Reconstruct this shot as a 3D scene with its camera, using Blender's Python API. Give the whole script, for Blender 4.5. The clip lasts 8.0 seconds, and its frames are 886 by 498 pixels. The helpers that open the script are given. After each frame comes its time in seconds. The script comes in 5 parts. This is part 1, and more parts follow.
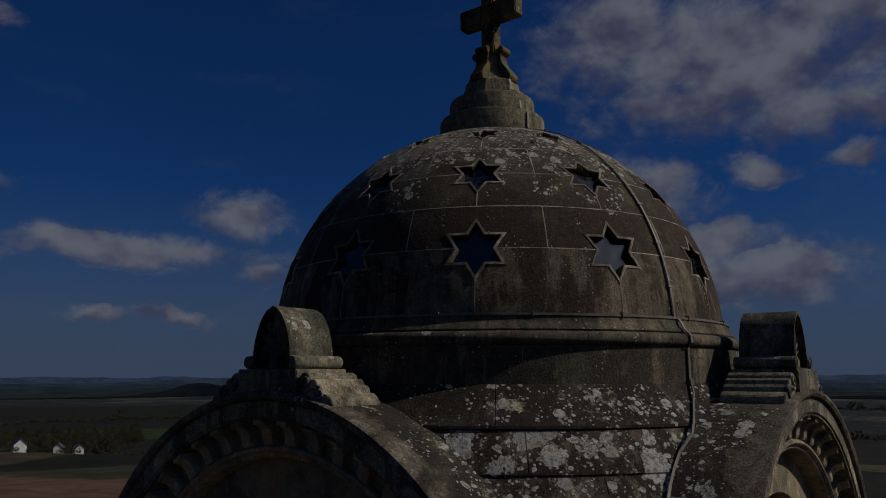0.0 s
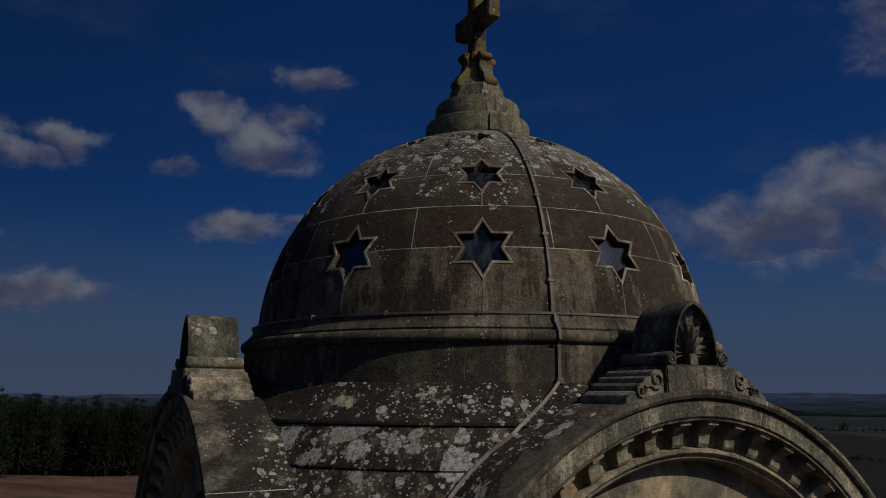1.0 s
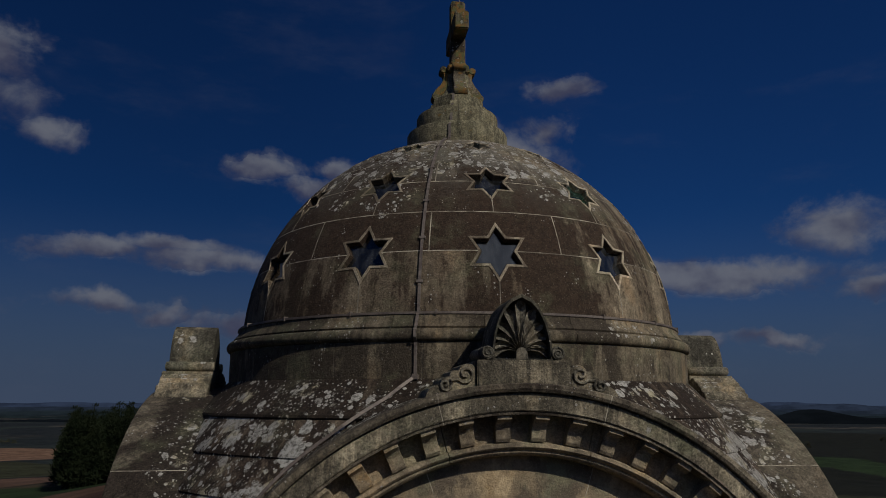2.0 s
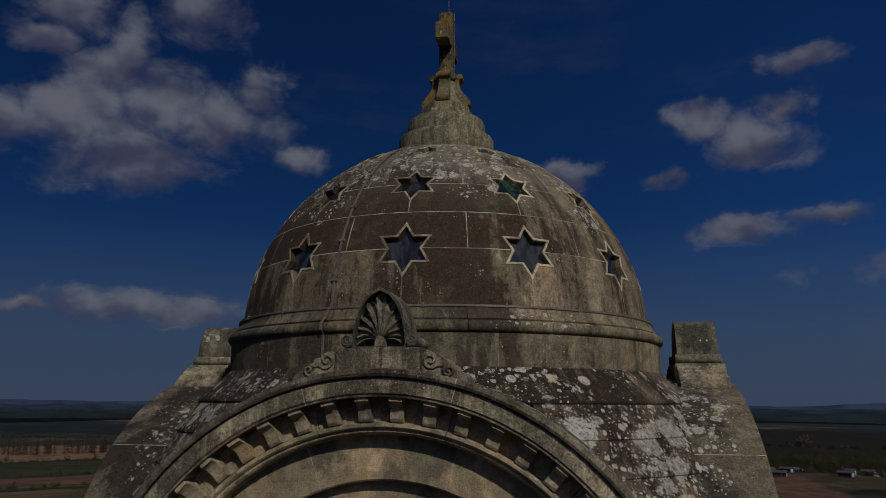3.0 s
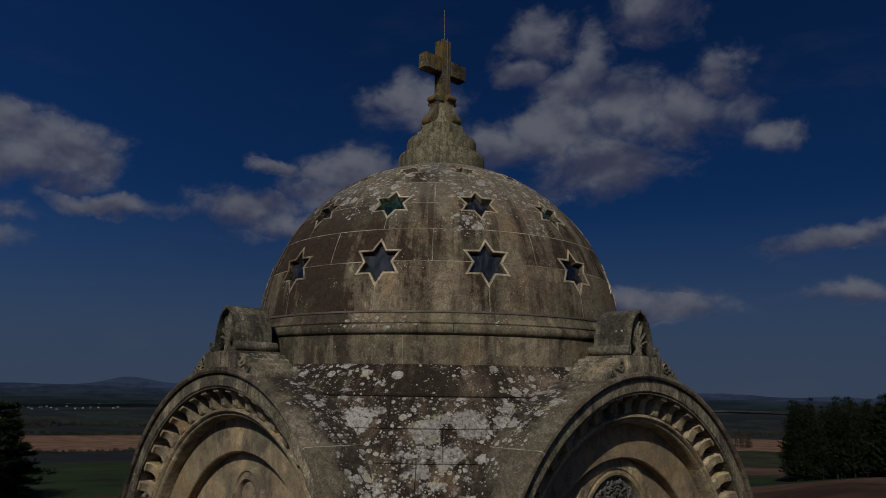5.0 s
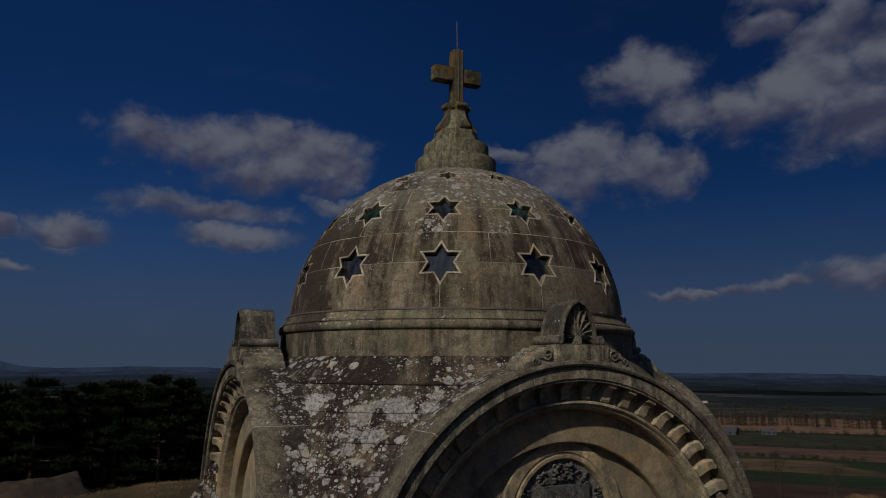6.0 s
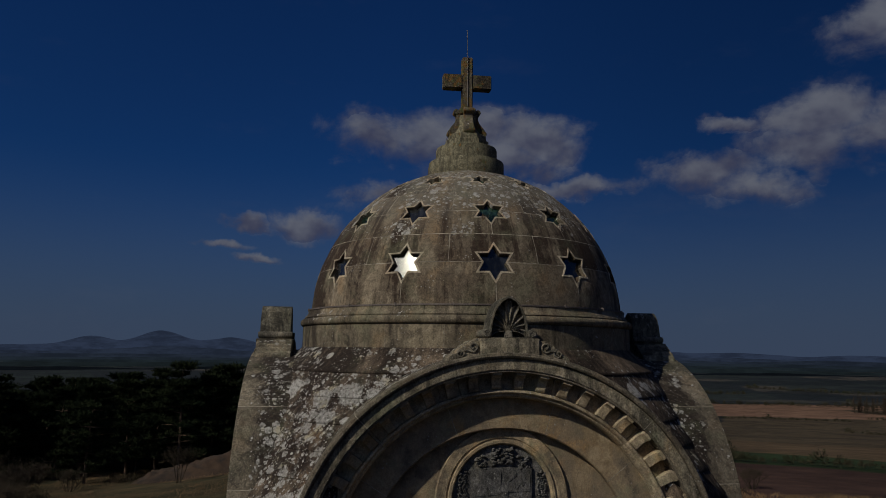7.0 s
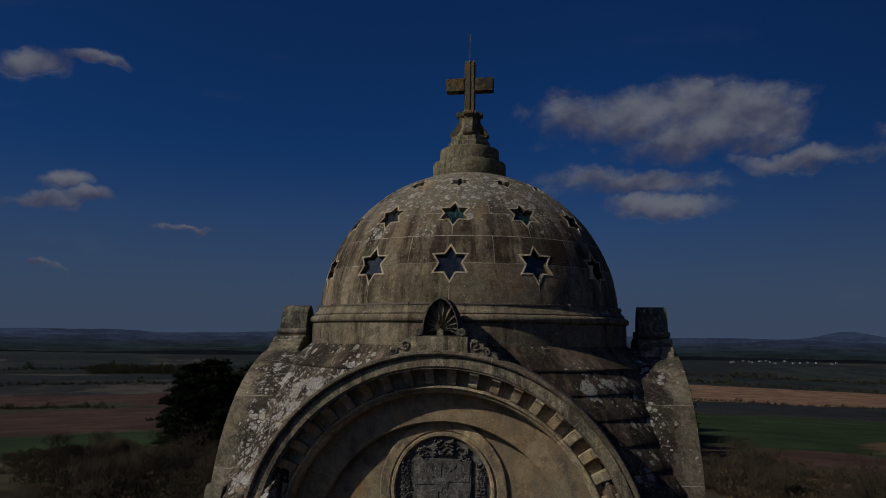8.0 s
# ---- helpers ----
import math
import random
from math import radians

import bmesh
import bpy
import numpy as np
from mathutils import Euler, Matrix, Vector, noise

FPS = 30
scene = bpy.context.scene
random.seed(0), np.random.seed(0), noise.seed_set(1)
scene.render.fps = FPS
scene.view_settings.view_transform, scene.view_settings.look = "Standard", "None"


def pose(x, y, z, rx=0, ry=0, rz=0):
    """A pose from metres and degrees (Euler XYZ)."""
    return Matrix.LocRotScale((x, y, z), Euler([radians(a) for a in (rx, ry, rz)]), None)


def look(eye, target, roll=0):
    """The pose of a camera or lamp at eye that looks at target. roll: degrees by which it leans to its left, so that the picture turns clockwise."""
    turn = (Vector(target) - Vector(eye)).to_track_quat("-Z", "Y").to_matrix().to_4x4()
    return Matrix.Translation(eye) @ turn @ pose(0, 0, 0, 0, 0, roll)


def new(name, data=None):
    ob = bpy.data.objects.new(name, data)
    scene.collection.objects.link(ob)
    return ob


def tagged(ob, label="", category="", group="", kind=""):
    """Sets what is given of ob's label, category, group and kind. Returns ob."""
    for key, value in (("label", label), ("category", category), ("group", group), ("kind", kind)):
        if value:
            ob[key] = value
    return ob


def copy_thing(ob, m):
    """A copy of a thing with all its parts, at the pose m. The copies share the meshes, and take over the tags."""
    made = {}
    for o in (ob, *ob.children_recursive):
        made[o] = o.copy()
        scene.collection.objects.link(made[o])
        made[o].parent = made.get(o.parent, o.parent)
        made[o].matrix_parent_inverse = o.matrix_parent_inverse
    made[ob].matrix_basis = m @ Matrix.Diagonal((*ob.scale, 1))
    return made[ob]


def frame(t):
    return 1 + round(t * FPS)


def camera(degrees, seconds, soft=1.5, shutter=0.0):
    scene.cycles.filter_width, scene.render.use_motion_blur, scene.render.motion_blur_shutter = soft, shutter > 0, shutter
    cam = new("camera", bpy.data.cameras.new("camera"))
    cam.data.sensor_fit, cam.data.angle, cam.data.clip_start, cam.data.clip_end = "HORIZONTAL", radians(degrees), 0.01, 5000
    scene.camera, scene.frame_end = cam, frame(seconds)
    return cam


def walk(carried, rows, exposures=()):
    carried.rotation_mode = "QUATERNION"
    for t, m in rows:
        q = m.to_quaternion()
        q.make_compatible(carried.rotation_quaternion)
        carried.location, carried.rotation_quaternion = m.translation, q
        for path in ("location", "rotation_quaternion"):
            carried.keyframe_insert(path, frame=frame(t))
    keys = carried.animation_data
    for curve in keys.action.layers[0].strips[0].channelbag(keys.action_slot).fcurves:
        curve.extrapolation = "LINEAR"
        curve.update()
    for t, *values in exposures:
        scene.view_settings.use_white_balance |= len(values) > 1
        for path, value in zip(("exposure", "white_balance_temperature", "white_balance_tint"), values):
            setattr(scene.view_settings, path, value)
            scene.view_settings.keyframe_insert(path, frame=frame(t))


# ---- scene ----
cam = camera(62.24, 8.0, soft=0.9)
# seconds, place in metres, yaw (0 looks along +y), pitch, roll
PATH = [
    (0.0, -6.955, -4.655, 7.996, -52.19, 9.81, -0.08),
    (0.5, -5.735, -5.992, 7.892, -40.03, 10.66, -0.07),
    (1.0, -4.303, -7.156, 7.851, -28.25, 11.06, 0.28),
    (1.5, -2.813, -7.972, 7.824, -17.60, 11.66, 0.18),
    (3.0, 1.566, -9.002, 7.636, 10.10, 11.62, 0.29),
    (3.5, 3.033, -8.832, 7.649, 18.65, 11.42, 0.11),
    (4.0, 4.649, -8.383, 7.670, 28.76, 11.17, 0.05),
    (4.5, 6.086, -7.747, 7.667, 37.72, 11.18, 0.58),
    (6.0, 9.922, -4.740, 7.773, 65.48, 9.35, 0.32),
    (6.5, 10.926, -3.403, 7.830, 74.14, 8.62, 0.33),
    (7.0, 11.643, -1.941, 7.892, 82.32, 7.92, 0.65),
    (7.5, 12.094, -0.186, 7.987, 91.24, 7.24, 0.21),
    (8.0, 12.182, 1.346, 8.063, 98.34, 6.72, 0.65),
]
walk(cam, [(t, pose(x, y, z, 90 + pitch, 0, yaw) @ pose(0, 0, 0, 0, 0, roll)) for t, x, y, z, yaw, pitch, roll in PATH],
     [(0.0, -1.2), (0.5, -1.12), (1.0, -1.02), (1.5, -1.0), (3.0, -1.12), (4.0, -1.2), (6.5, -1.2), (7.0, -1.12), (8.0, -1.02)])

# ---- world, sun, exposure ----
SUN_AZ, SUN_EL = radians(-58.0), radians(37.2)


class Nodes:
    """A short way to write node trees."""

    def __init__(self, tree):
        self.t = tree

    def put(self, kind, **values):
        n = self.t.nodes.new(kind)
        for k, v in values.items():
            n.inputs[k].default_value = v
        return n

    def link(self, a, b):
        self.t.links.new(a, b)

    def feed(self, sock, v):
        if isinstance(v, bpy.types.NodeSocket):
            self.link(v, sock)
        else:
            sock.default_value = v

    def math(self, op, a, b=0.0, c=0.0, clamp=False):
        n = self.t.nodes.new("ShaderNodeMath")
        n.operation, n.use_clamp = op, clamp
        for s, v in zip(n.inputs, (a, b, c)):
            self.feed(s, v)
        return n.outputs[0]

    def vec(self, op, a, b=(0, 0, 0)):
        n = self.t.nodes.new("ShaderNodeVectorMath")
        n.operation = op
        self.feed(n.inputs[0], a)
        self.feed(n.inputs[1], b)
        return n.outputs["Value"] if op in ("LENGTH", "DOT_PRODUCT") else n.outputs[0]

    def ramp(self, v, a, b, lo=0.0, hi=1.0):
        n = self.t.nodes.new("ShaderNodeMapRange")
        n.interpolation_type = "SMOOTHSTEP"
        for s, x in zip(n.inputs[:5], (v, a, b, lo, hi)):
            self.feed(s, x)
        return n.outputs[0]

    def noise(self, v, scale, detail=4.0, rough=0.55, warp=0.0):
        n = self.t.nodes.new("ShaderNodeTexNoise")
        self.feed(n.inputs["Vector"], v)
        n.inputs["Scale"].default_value, n.inputs["Detail"].default_value = scale, detail
        n.inputs["Roughness"].default_value, n.inputs["Distortion"].default_value = rough, warp
        return n.outputs[0]

    def cells(self, v, scale, feature="F1", rand=1.0):
        n = self.t.nodes.new("ShaderNodeTexVoronoi")
        n.feature = feature
        self.feed(n.inputs["Vector"], v)
        n.inputs["Scale"].default_value, n.inputs["Randomness"].default_value = scale, rand
        return n

    def mix(self, f, a, b, mode="MIX"):
        n = self.t.nodes.new("ShaderNodeMix")
        n.data_type, n.blend_type = "RGBA", mode
        self.feed(n.inputs[0], f)
        for s, v in ((n.inputs[6], a), (n.inputs[7], b)):
            self.feed(s, (*v, 1.0) if isinstance(v, tuple) and len(v) == 3 else v)
        return n.outputs[2]

    def xyz(self, x, y, z):
        n = self.t.nodes.new("ShaderNodeCombineXYZ")
        for s, v in zip(n.inputs, (x, y, z)):
            self.feed(s, v)
        return n.outputs[0]


world = bpy.data.worlds.new("sky")
scene.world = world
world.use_nodes = True
W = Nodes(world.node_tree)
back = world.node_tree.nodes["Background"]
sky = W.put("ShaderNodeTexSky")
sky.sky_type, sky.sun_disc = "NISHITA", False
sky.sun_elevation, sky.sun_rotation = SUN_EL, math.pi / 2 - SUN_AZ
sky.altitude, sky.air_density, sky.dust_density, sky.ozone_density = 200, 1.0, 0.6, 3.0
way = W.put("ShaderNodeTexCoord").outputs["Generated"]
sep = W.put("ShaderNodeSeparateXYZ")
W.link(way, sep.inputs[0])
AZ = W.math("MULTIPLY", W.math("ARCTAN2", sep.outputs[1], sep.outputs[0]), 57.29578)
AZ = W.math("ADD", AZ, W.math("MULTIPLY", W.math("LESS_THAN", AZ, -90.0), 360.0))
EL = W.math("MULTIPLY", W.math("ARCSINE", sep.outputs[2]), 57.29578)
# ragged edges: the cloud coordinates are stirred by noise
swirl = W.put("ShaderNodeTexNoise", Scale=9.0, Detail=5.0, Roughness=0.6)
W.link(way, swirl.inputs["Vector"])
stir = W.vec("SUBTRACT", swirl.outputs["Color"], (0.5, 0.5, 0.5))
spot = W.vec("ADD", W.xyz(AZ, EL, 0.0), W.vec("MULTIPLY", stir, (6.5, 4.2, 0.0)))


CLOUDS_A = [(6.7, 18.3, 2.7, 2.7), (7.7, 14.9, 2.4, 1.1), (10.1, 23.8, 6.4, 3.1), (10.2, 18.3, 5.4, 2.5), (11.1, 7.6, 2.9, 1.2), (13.9, 14.7, 2.6, 1.2), (14.9, 6.8, 8.2, 2.2), (16.9, 23.4, 8.9, 4.7), (17.0, 10.0, 3.6, 1.7), (19.2, 19.7, 6.7, 2.7), (20.8, 14.3, 3.6, 1.4), (24.1, 25.5, 7.1, 4.3), (32.1, 13.7, 3.6, 2.8), (35.7, 12.5, 7.2, 2.9), (47.4, 9.5, 1.3, 0.7), (52.1, 7.9, 2.7, 1.0), (53.0, 12.1, 3.9, 2.1), (58.6, 4.5, 2.7, 0.7), (60.5, 9.1, 10.9, 1.3), (62.8, 4.6, 2.1, 0.6), (66.0, 9.5, 3.2, 1.2), ]
CLOUDS_B = [(72.2, 12.9, 3.3, 0.8), (72.7, 23.6, 2.2, 0.9), (73.7, 20.7, 2.2, 1.3), (75.9, 18.5, 4.0, 2.0), (77.1, 12.4, 3.5, 1.1), (80.1, 20.5, 2.1, 1.5), (81.9, 16.7, 1.4, 0.8), (82.5, 16.7, 1.9, 1.0), (90.2, 17.4, 1.9, 1.1), (90.5, 6.4, 4.6, 1.2), (92.6, 15.7, 2.3, 1.0), (96.1, 17.0, 3.1, 1.0), (97.7, 5.7, 3.7, 1.0), (100.3, 10.0, 5.7, 1.1), (102.7, 10.9, 4.0, 0.8), (103.0, 6.0, 1.5, 0.8), (106.6, 6.5, 4.2, 0.8), (108.2, 10.3, 4.8, 0.9), (111.3, 18.2, 2.3, 1.2), (115.2, 23.1, 2.1, 2.0), (117.6, 20.2, 4.7, 2.6), (120.2, 27.7, 3.2, 2.4), (121.7, 21.4, 6.1, 2.7)]
CLOUDS_C = [(124.1, 17.4, 6.4, 2.5), (124.6, 24.8, 2.3, 2.9), (123.0, 6.3, 8.5, 1.3), (125.8, 22.8, 3.7, 2.0), (126.1, 20.8, 4.4, 2.5), (129.1, 26.6, 2.2, 2.1), (129.3, 19.6, 3.3, 1.9), (130.6, 24.4, 1.9, 1.2), (131.0, 5.8, 3.0, 0.6), (132.9, 18.5, 2.7, 1.9), (132.9, 19.0, 2.7, 1.9), (133.8, 5.7, 1.7, 0.5), (136.1, 5.4, 1.0, 0.4), (136.7, 18.9, 3.8, 1.8), (137.6, 5.4, 1.4, 0.4), (138.4, 14.6, 2.8, 1.8), (138.4, 21.1, 4.1, 2.2), (140.2, 15.5, 2.3, 2.2), (140.7, 22.2, 2.4, 1.7), (141.1, 15.1, 3.1, 2.1), (144.3, 16.2, 3.8, 2.1), (145.4, 14.2, 4.4, 1.8)]
CLOUDS_D = [(148.9, 11.8, 3.9, 0.8), (149.3, 12.0, 4.2, 1.2), (150.6, 16.4, 2.0, 0.7), (152.3, 13.1, 4.0, 1.5), (152.4, 13.0, 3.4, 1.7), (161.8, 12.7, 5.2, 0.8), (164.6, 16.3, 4.6, 2.0), (168.2, 14.6, 6.0, 1.7), (169.4, 16.8, 2.8, 1.6), (172.0, 9.7, 5.2, 0.9), (173.2, 11.6, 6.7, 0.9), (173.5, 16.9, 4.9, 2.0), (174.1, 10.1, 2.2, 0.8), (176.8, 12.3, 3.9, 0.9), (177.9, 16.4, 4.0, 2.0), (182.7, 9.9, 2.9, 1.1), (186.5, 6.8, 2.2, 0.4), (187.4, 9.5, 2.0, 0.6), (189.7, 7.7, 2.1, 0.4), (207.8, 7.3, 1.8, 0.3), (214.4, 9.5, 2.3, 0.6), (215.3, 18.8, 2.1, 0.5), (216.2, 10.5, 1.8, 0.6), (216.7, 4.6, 1.2, 0.3)]
CLOUDS_E = [(24.5, 13.0, 6.5, 3.6), (30.0, 13.6, 7.0, 3.4), (22.5, 8.6, 8.5, 2.4), (13.5, 20.8, 9.5, 4.2), (8.0, 24.5, 8.0, 4.0), (217.9, 9.0, 2.7, 0.7), (218.9, 18.1, 2.1, 1.1)]
cover, heap, tilt = -1.0, 0.001, 0.0
for az, el, wide, high in CLOUDS_A + CLOUDS_B + CLOUDS_C + CLOUDS_D + CLOUDS_E:
    # nearness to each cloud: 1 in its middle, 0 at its rim; and how far up its body one looks
    d = W.vec("MULTIPLY", W.vec("SUBTRACT", spot, (az, el, 0.0)), (1.0 / wide, 1.0 / high, 0.0))
    close = W.math("SUBTRACT", 1.0, W.vec("LENGTH", d))
    cover = W.math("MAXIMUM", cover, close)
    part_of = W.math("MAXIMUM", close, 0.0)
    heap = W.math("ADD", heap, part_of)
    tilt = W.math("MULTIPLY_ADD", W.vec("DOT_PRODUCT", d, (0.0, 1.0, 0.0)), part_of, tilt)
upper = W.math("DIVIDE", tilt, heap)
stretched = W.vec("MULTIPLY", way, (1.0, 1.0, 1.45))
puff = W.noise(stretched, 11.0, 10.0, 0.62, 0.25)
soft = W.noise(stretched, 12.0, 3.5, 0.55)
body = W.math("ADD", cover, W.math("MULTIPLY", W.math("SUBTRACT", puff, 0.45), 2.4))
mask = W.ramp(body, -0.14, 0.86)
# cloud tops catch the sun, their undersides are grey
lower = W.noise(W.vec("ADD", stretched, (0.0, 0.0, 0.04)), 12.0, 3.5, 0.55)
slope = W.math("MULTIPLY", W.math("SUBTRACT", soft, lower), 2.0)
glow = W.math("ADD", W.math("MULTIPLY_ADD", upper, 0.42, 0.52), W.math("ADD", slope, W.math("MULTIPLY", W.math("SUBTRACT", puff, 0.5), 0.9)))
white = W.mix(W.ramp(glow, 0.05, 1.05), (1.8, 1.95, 3.4), (4.75, 5.1, 6.3))
deep = W.mix(1.0, sky.outputs[0], (0.115, 0.39, 0.88), "MULTIPLY")
# darker blue away from the sun
away = W.ramp(W.vec("DOT_PRODUCT", way, (math.cos(SUN_AZ), math.sin(SUN_AZ), 0.0)), -0.95, -0.5, 0.69, 1.16)
deep = W.mix(1.0, deep, W.xyz(away, away, away), "MULTIPLY")
# haze over the vale, and thin veils of high cloud
deep = W.mix(W.ramp(EL, -1.0, 15.0, 0.94, 0.0), deep, (1.68, 2.42, 4.2))
# the bright air round the sun
SUN_WAY = (math.cos(SUN_AZ) * math.cos(SUN_EL), math.sin(SUN_AZ) * math.cos(SUN_EL), math.sin(SUN_EL))
halo = W.math("POWER", W.math("MAXIMUM", W.vec("DOT_PRODUCT", way, SUN_WAY), 0.0), 9.0)
deep = W.mix(1.0, deep, W.mix(halo, (0.0, 0.0, 0.0), (9.0, 9.2, 9.8)), "ADD")
deep = W.mix(1.0, deep, W.mix(W.math("POWER", halo, 14.0), (0.0, 0.0, 0.0), (40.0, 41.0, 43.0)), "ADD")
veil = W.noise(W.vec("MULTIPLY", way, (1.0, 1.0, 3.2)), 4.0, 6.0, 0.6)
deep = W.mix(W.ramp(veil, 0.52, 0.78, 0.0, 0.10), deep, white)
W.link(W.mix(W.math("MULTIPLY", mask, 0.92), deep, white), back.inputs["Color"])
back.inputs["Strength"].default_value = 0.05

sun = new("sun", bpy.data.lights.new("sun", "SUN"))
sun.data.energy, sun.data.angle, sun.data.color = 4.6, radians(0.5), (1.0, 0.94, 0.84)
sun.matrix_world = look((0, 0, 0), (-math.cos(SUN_AZ) * math.cos(SUN_EL), -math.sin(SUN_AZ) * math.cos(SUN_EL), -math.sin(SUN_EL)))

# ---- materials ----


def material(name):
    m = bpy.data.materials.new(name)
    m.use_nodes = True
    n = Nodes(m.node_tree)
    return m, n, m.node_tree.nodes["Principled BSDF"]


def bump(n, shader, height, strength, distance):
    b = n.put("ShaderNodeBump", Strength=strength, Distance=distance)
    n.link(height, b.inputs["Height"])
    n.link(b.outputs[0], shader.inputs["Normal"])


def stone(name, base, dark, stain=0.5, lichen=0.5, moss=0.0, dots=0.5, big=0.4, rise=0.12, side=0.0, spots=(), rough=1.0, sunny=0.0, film=0.45, dome=False, inward=0.0, clusters=()):
    """Weathered sandstone: grain, tone of each stone, running dark stains, pale lichen in rosettes."""
    m, n, s = material(name)
    p = n.put("ShaderNodeNewGeometry")
    pos = p.outputs["Position"]
    up = n.put("ShaderNodeSeparateXYZ")
    n.link(p.outputs["Normal"], up.inputs[0])
    one = n.put("ShaderNodeObjectInfo").outputs["Random"]
    tone = n.noise(pos, 1.1, 4.0, 0.6)
    mid = n.noise(pos, 6.0, 6.0, 0.7)
    grain = n.noise(pos, 55.0, 4.0, 0.75)
    if side:
        # water runs down the curve of the dome
        at_pos = n.put("ShaderNodeSeparateXYZ")
        n.link(pos, at_pos.inputs[0])
        turn = n.math("MULTIPLY", n.math("ARCTAN2", at_pos.outputs[1], at_pos.outputs[0]), 10.5)
        run = n.noise(n.xyz(turn, n.math("MULTIPLY", at_pos.outputs[2], 0.75), n.math("MULTIPLY", mid, 0.5)), 1.0, 7.0, 0.66)
    else:
        run = n.noise(n.vec("MULTIPLY", pos, (4.6, 4.6, 0.40) if rough > 0.8 else (1.8, 1.8, 1.3)), 1.0, 7.0, 0.68)
    col = n.mix(n.ramp(mid, 0.35, 0.65), base, tuple(c * k for c, k in zip(base, (0.78, 0.76, 0.74) if side else (0.62, 0.58, 0.54))))
    col = n.mix(n.ramp(n.noise(pos, 2.4, 4.0), 0.5, 0.68, 0.0, 0.6 if rough < 0.8 else 0.32), col, (base[0] * 1.0, base[1] * (0.80 if side else 0.74), base[2] * (0.62 if side else 0.45)))
    col = n.mix(n.ramp(n.noise(pos, 3.3, 5.0, 0.7), 0.54, 0.66, 0.0, 0.5), col, (base[0] * 0.58, base[1] * 0.58, base[2] * 0.56))
    # tone of each stone
    col = n.mix(1.0, col, n.mix(one, (0.62, 0.60, 0.58), (1.12, 1.1, 1.06)), "MULTIPLY")
    lay = n.math("ADD", n.math("MULTIPLY", run, 0.62), n.math("ADD", n.math("MULTIPLY", tone, 0.25), n.math("MULTIPLY", mid, 0.13)))
    lay = n.math("ADD", lay, n.math("MULTIPLY", n.math("SUBTRACT", one, 0.5), 0.05))
    if dome:
        # the lowest course is washed clean, the two above it carry the dark runs, the crown is grey
        above = n.math("SUBTRACT", at_pos.outputs[2], 8.34)
        lift = n.math("MULTIPLY", n.math("ARCSINE", n.math("MULTIPLY", above, 1.0 / 2.44, clamp=True)), 57.29578)
        lay = n.math("ADD", lay, n.ramp(lift, 16.7, 17.2, -0.055, 0.030))
        lay = n.math("ADD", lay, n.ramp(lift, 27.0, 46.0, 0.0, -0.075))
        lay = n.math("ADD", lay, n.math("MULTIPLY", n.math("SUBTRACT", one, 0.5), 0.07))
    if inward:
        # towards the drum the vault stays damp: black growth and crowded lichen
        at_pos = n.put("ShaderNodeSeparateXYZ")
        n.link(pos, at_pos.inputs[0])
        reach = n.math("MAXIMUM", n.math("ABSOLUTE", at_pos.outputs[0]), n.math("ABSOLUTE", at_pos.outputs[1]))
        damp = n.ramp(n.math("ADD", reach, n.math("MULTIPLY", n.math("SUBTRACT", n.noise(pos, 2.2, 6.0, 0.7), 0.5), 0.8)), 2.86, 3.10, 1.0, 0.0)
        lay = n.math("ADD", lay, n.math("MULTIPLY_ADD", damp, inward, -0.5 * inward))
    if side:
        # the weather side carries a thick brown growth, broken at its edge
        wet = n.math("ADD", n.vec("DOT_PRODUCT", pos, (-0.24, -0.31, 0.0)), n.math("MULTIPLY", n.math("SUBTRACT", n.noise(pos, 1.6, 6.0, 0.7), 0.5), 1.6))
        coat = n.ramp(wet, 0.0, 0.75, -0.045, side)
        if dome:
            coat = n.math("MULTIPLY", coat, n.ramp(lift, 16.7, 17.2, 0.45, 1.0))
        lay = n.math("ADD", lay, coat)
    edge_lay = 0.60 - 0.22 * stain
    col = n.mix(n.ramp(lay, edge_lay - 0.035, edge_lay + 0.015, 0.0, 0.72), col, tuple(0.66 * d + 0.24 * b for d, b in zip(dark, base)))
    col = n.mix(n.ramp(lay, edge_lay + 0.025, edge_lay + 0.085, 0.0, 0.92), col, tuple(c * 0.8 for c in dark))
    col = n.mix(n.ramp(n.noise(n.vec("MULTIPLY", pos, (11.0, 11.0, 0.8)), 1.0, 5.0, 0.7), 0.54, 0.68, 0.0, (0.3 if side else 0.55) if rough > 0.8 else 0.15), col, tuple(c * 0.7 for c in dark))
    if dome:
        # long dark drips under the joints, each ending where it ran dry
        drip = n.noise(n.xyz(n.math("MULTIPLY", turn, 2.2), n.math("MULTIPLY", lift, 0.035), one), 1.0, 3.0, 0.5)
        ends = n.math("ADD", lift, n.math("MULTIPLY", n.math("SUBTRACT", n.noise(n.xyz(turn, 0.0, one), 2.6, 3.0), 0.5), 26.0))
        much = n.math("MULTIPLY", n.ramp(drip, 0.51, 0.60), n.math("MULTIPLY", n.ramp(ends, 15.0, 21.0), n.ramp(ends, 34.0, 44.0, 1.0, 0.0)))
        col = n.mix(n.math("MULTIPLY", much, 0.82), col, tuple(c * 0.95 for c in dark))
    # a thin green film here and there, then grit, pits and specks
    col = n.mix(n.ramp(n.noise(pos, 2.0, 6.0, 0.7), 0.49, 0.66, 0.0, film), col, (base[0] * 0.5, base[0] * 0.51, base[0] * 0.30))
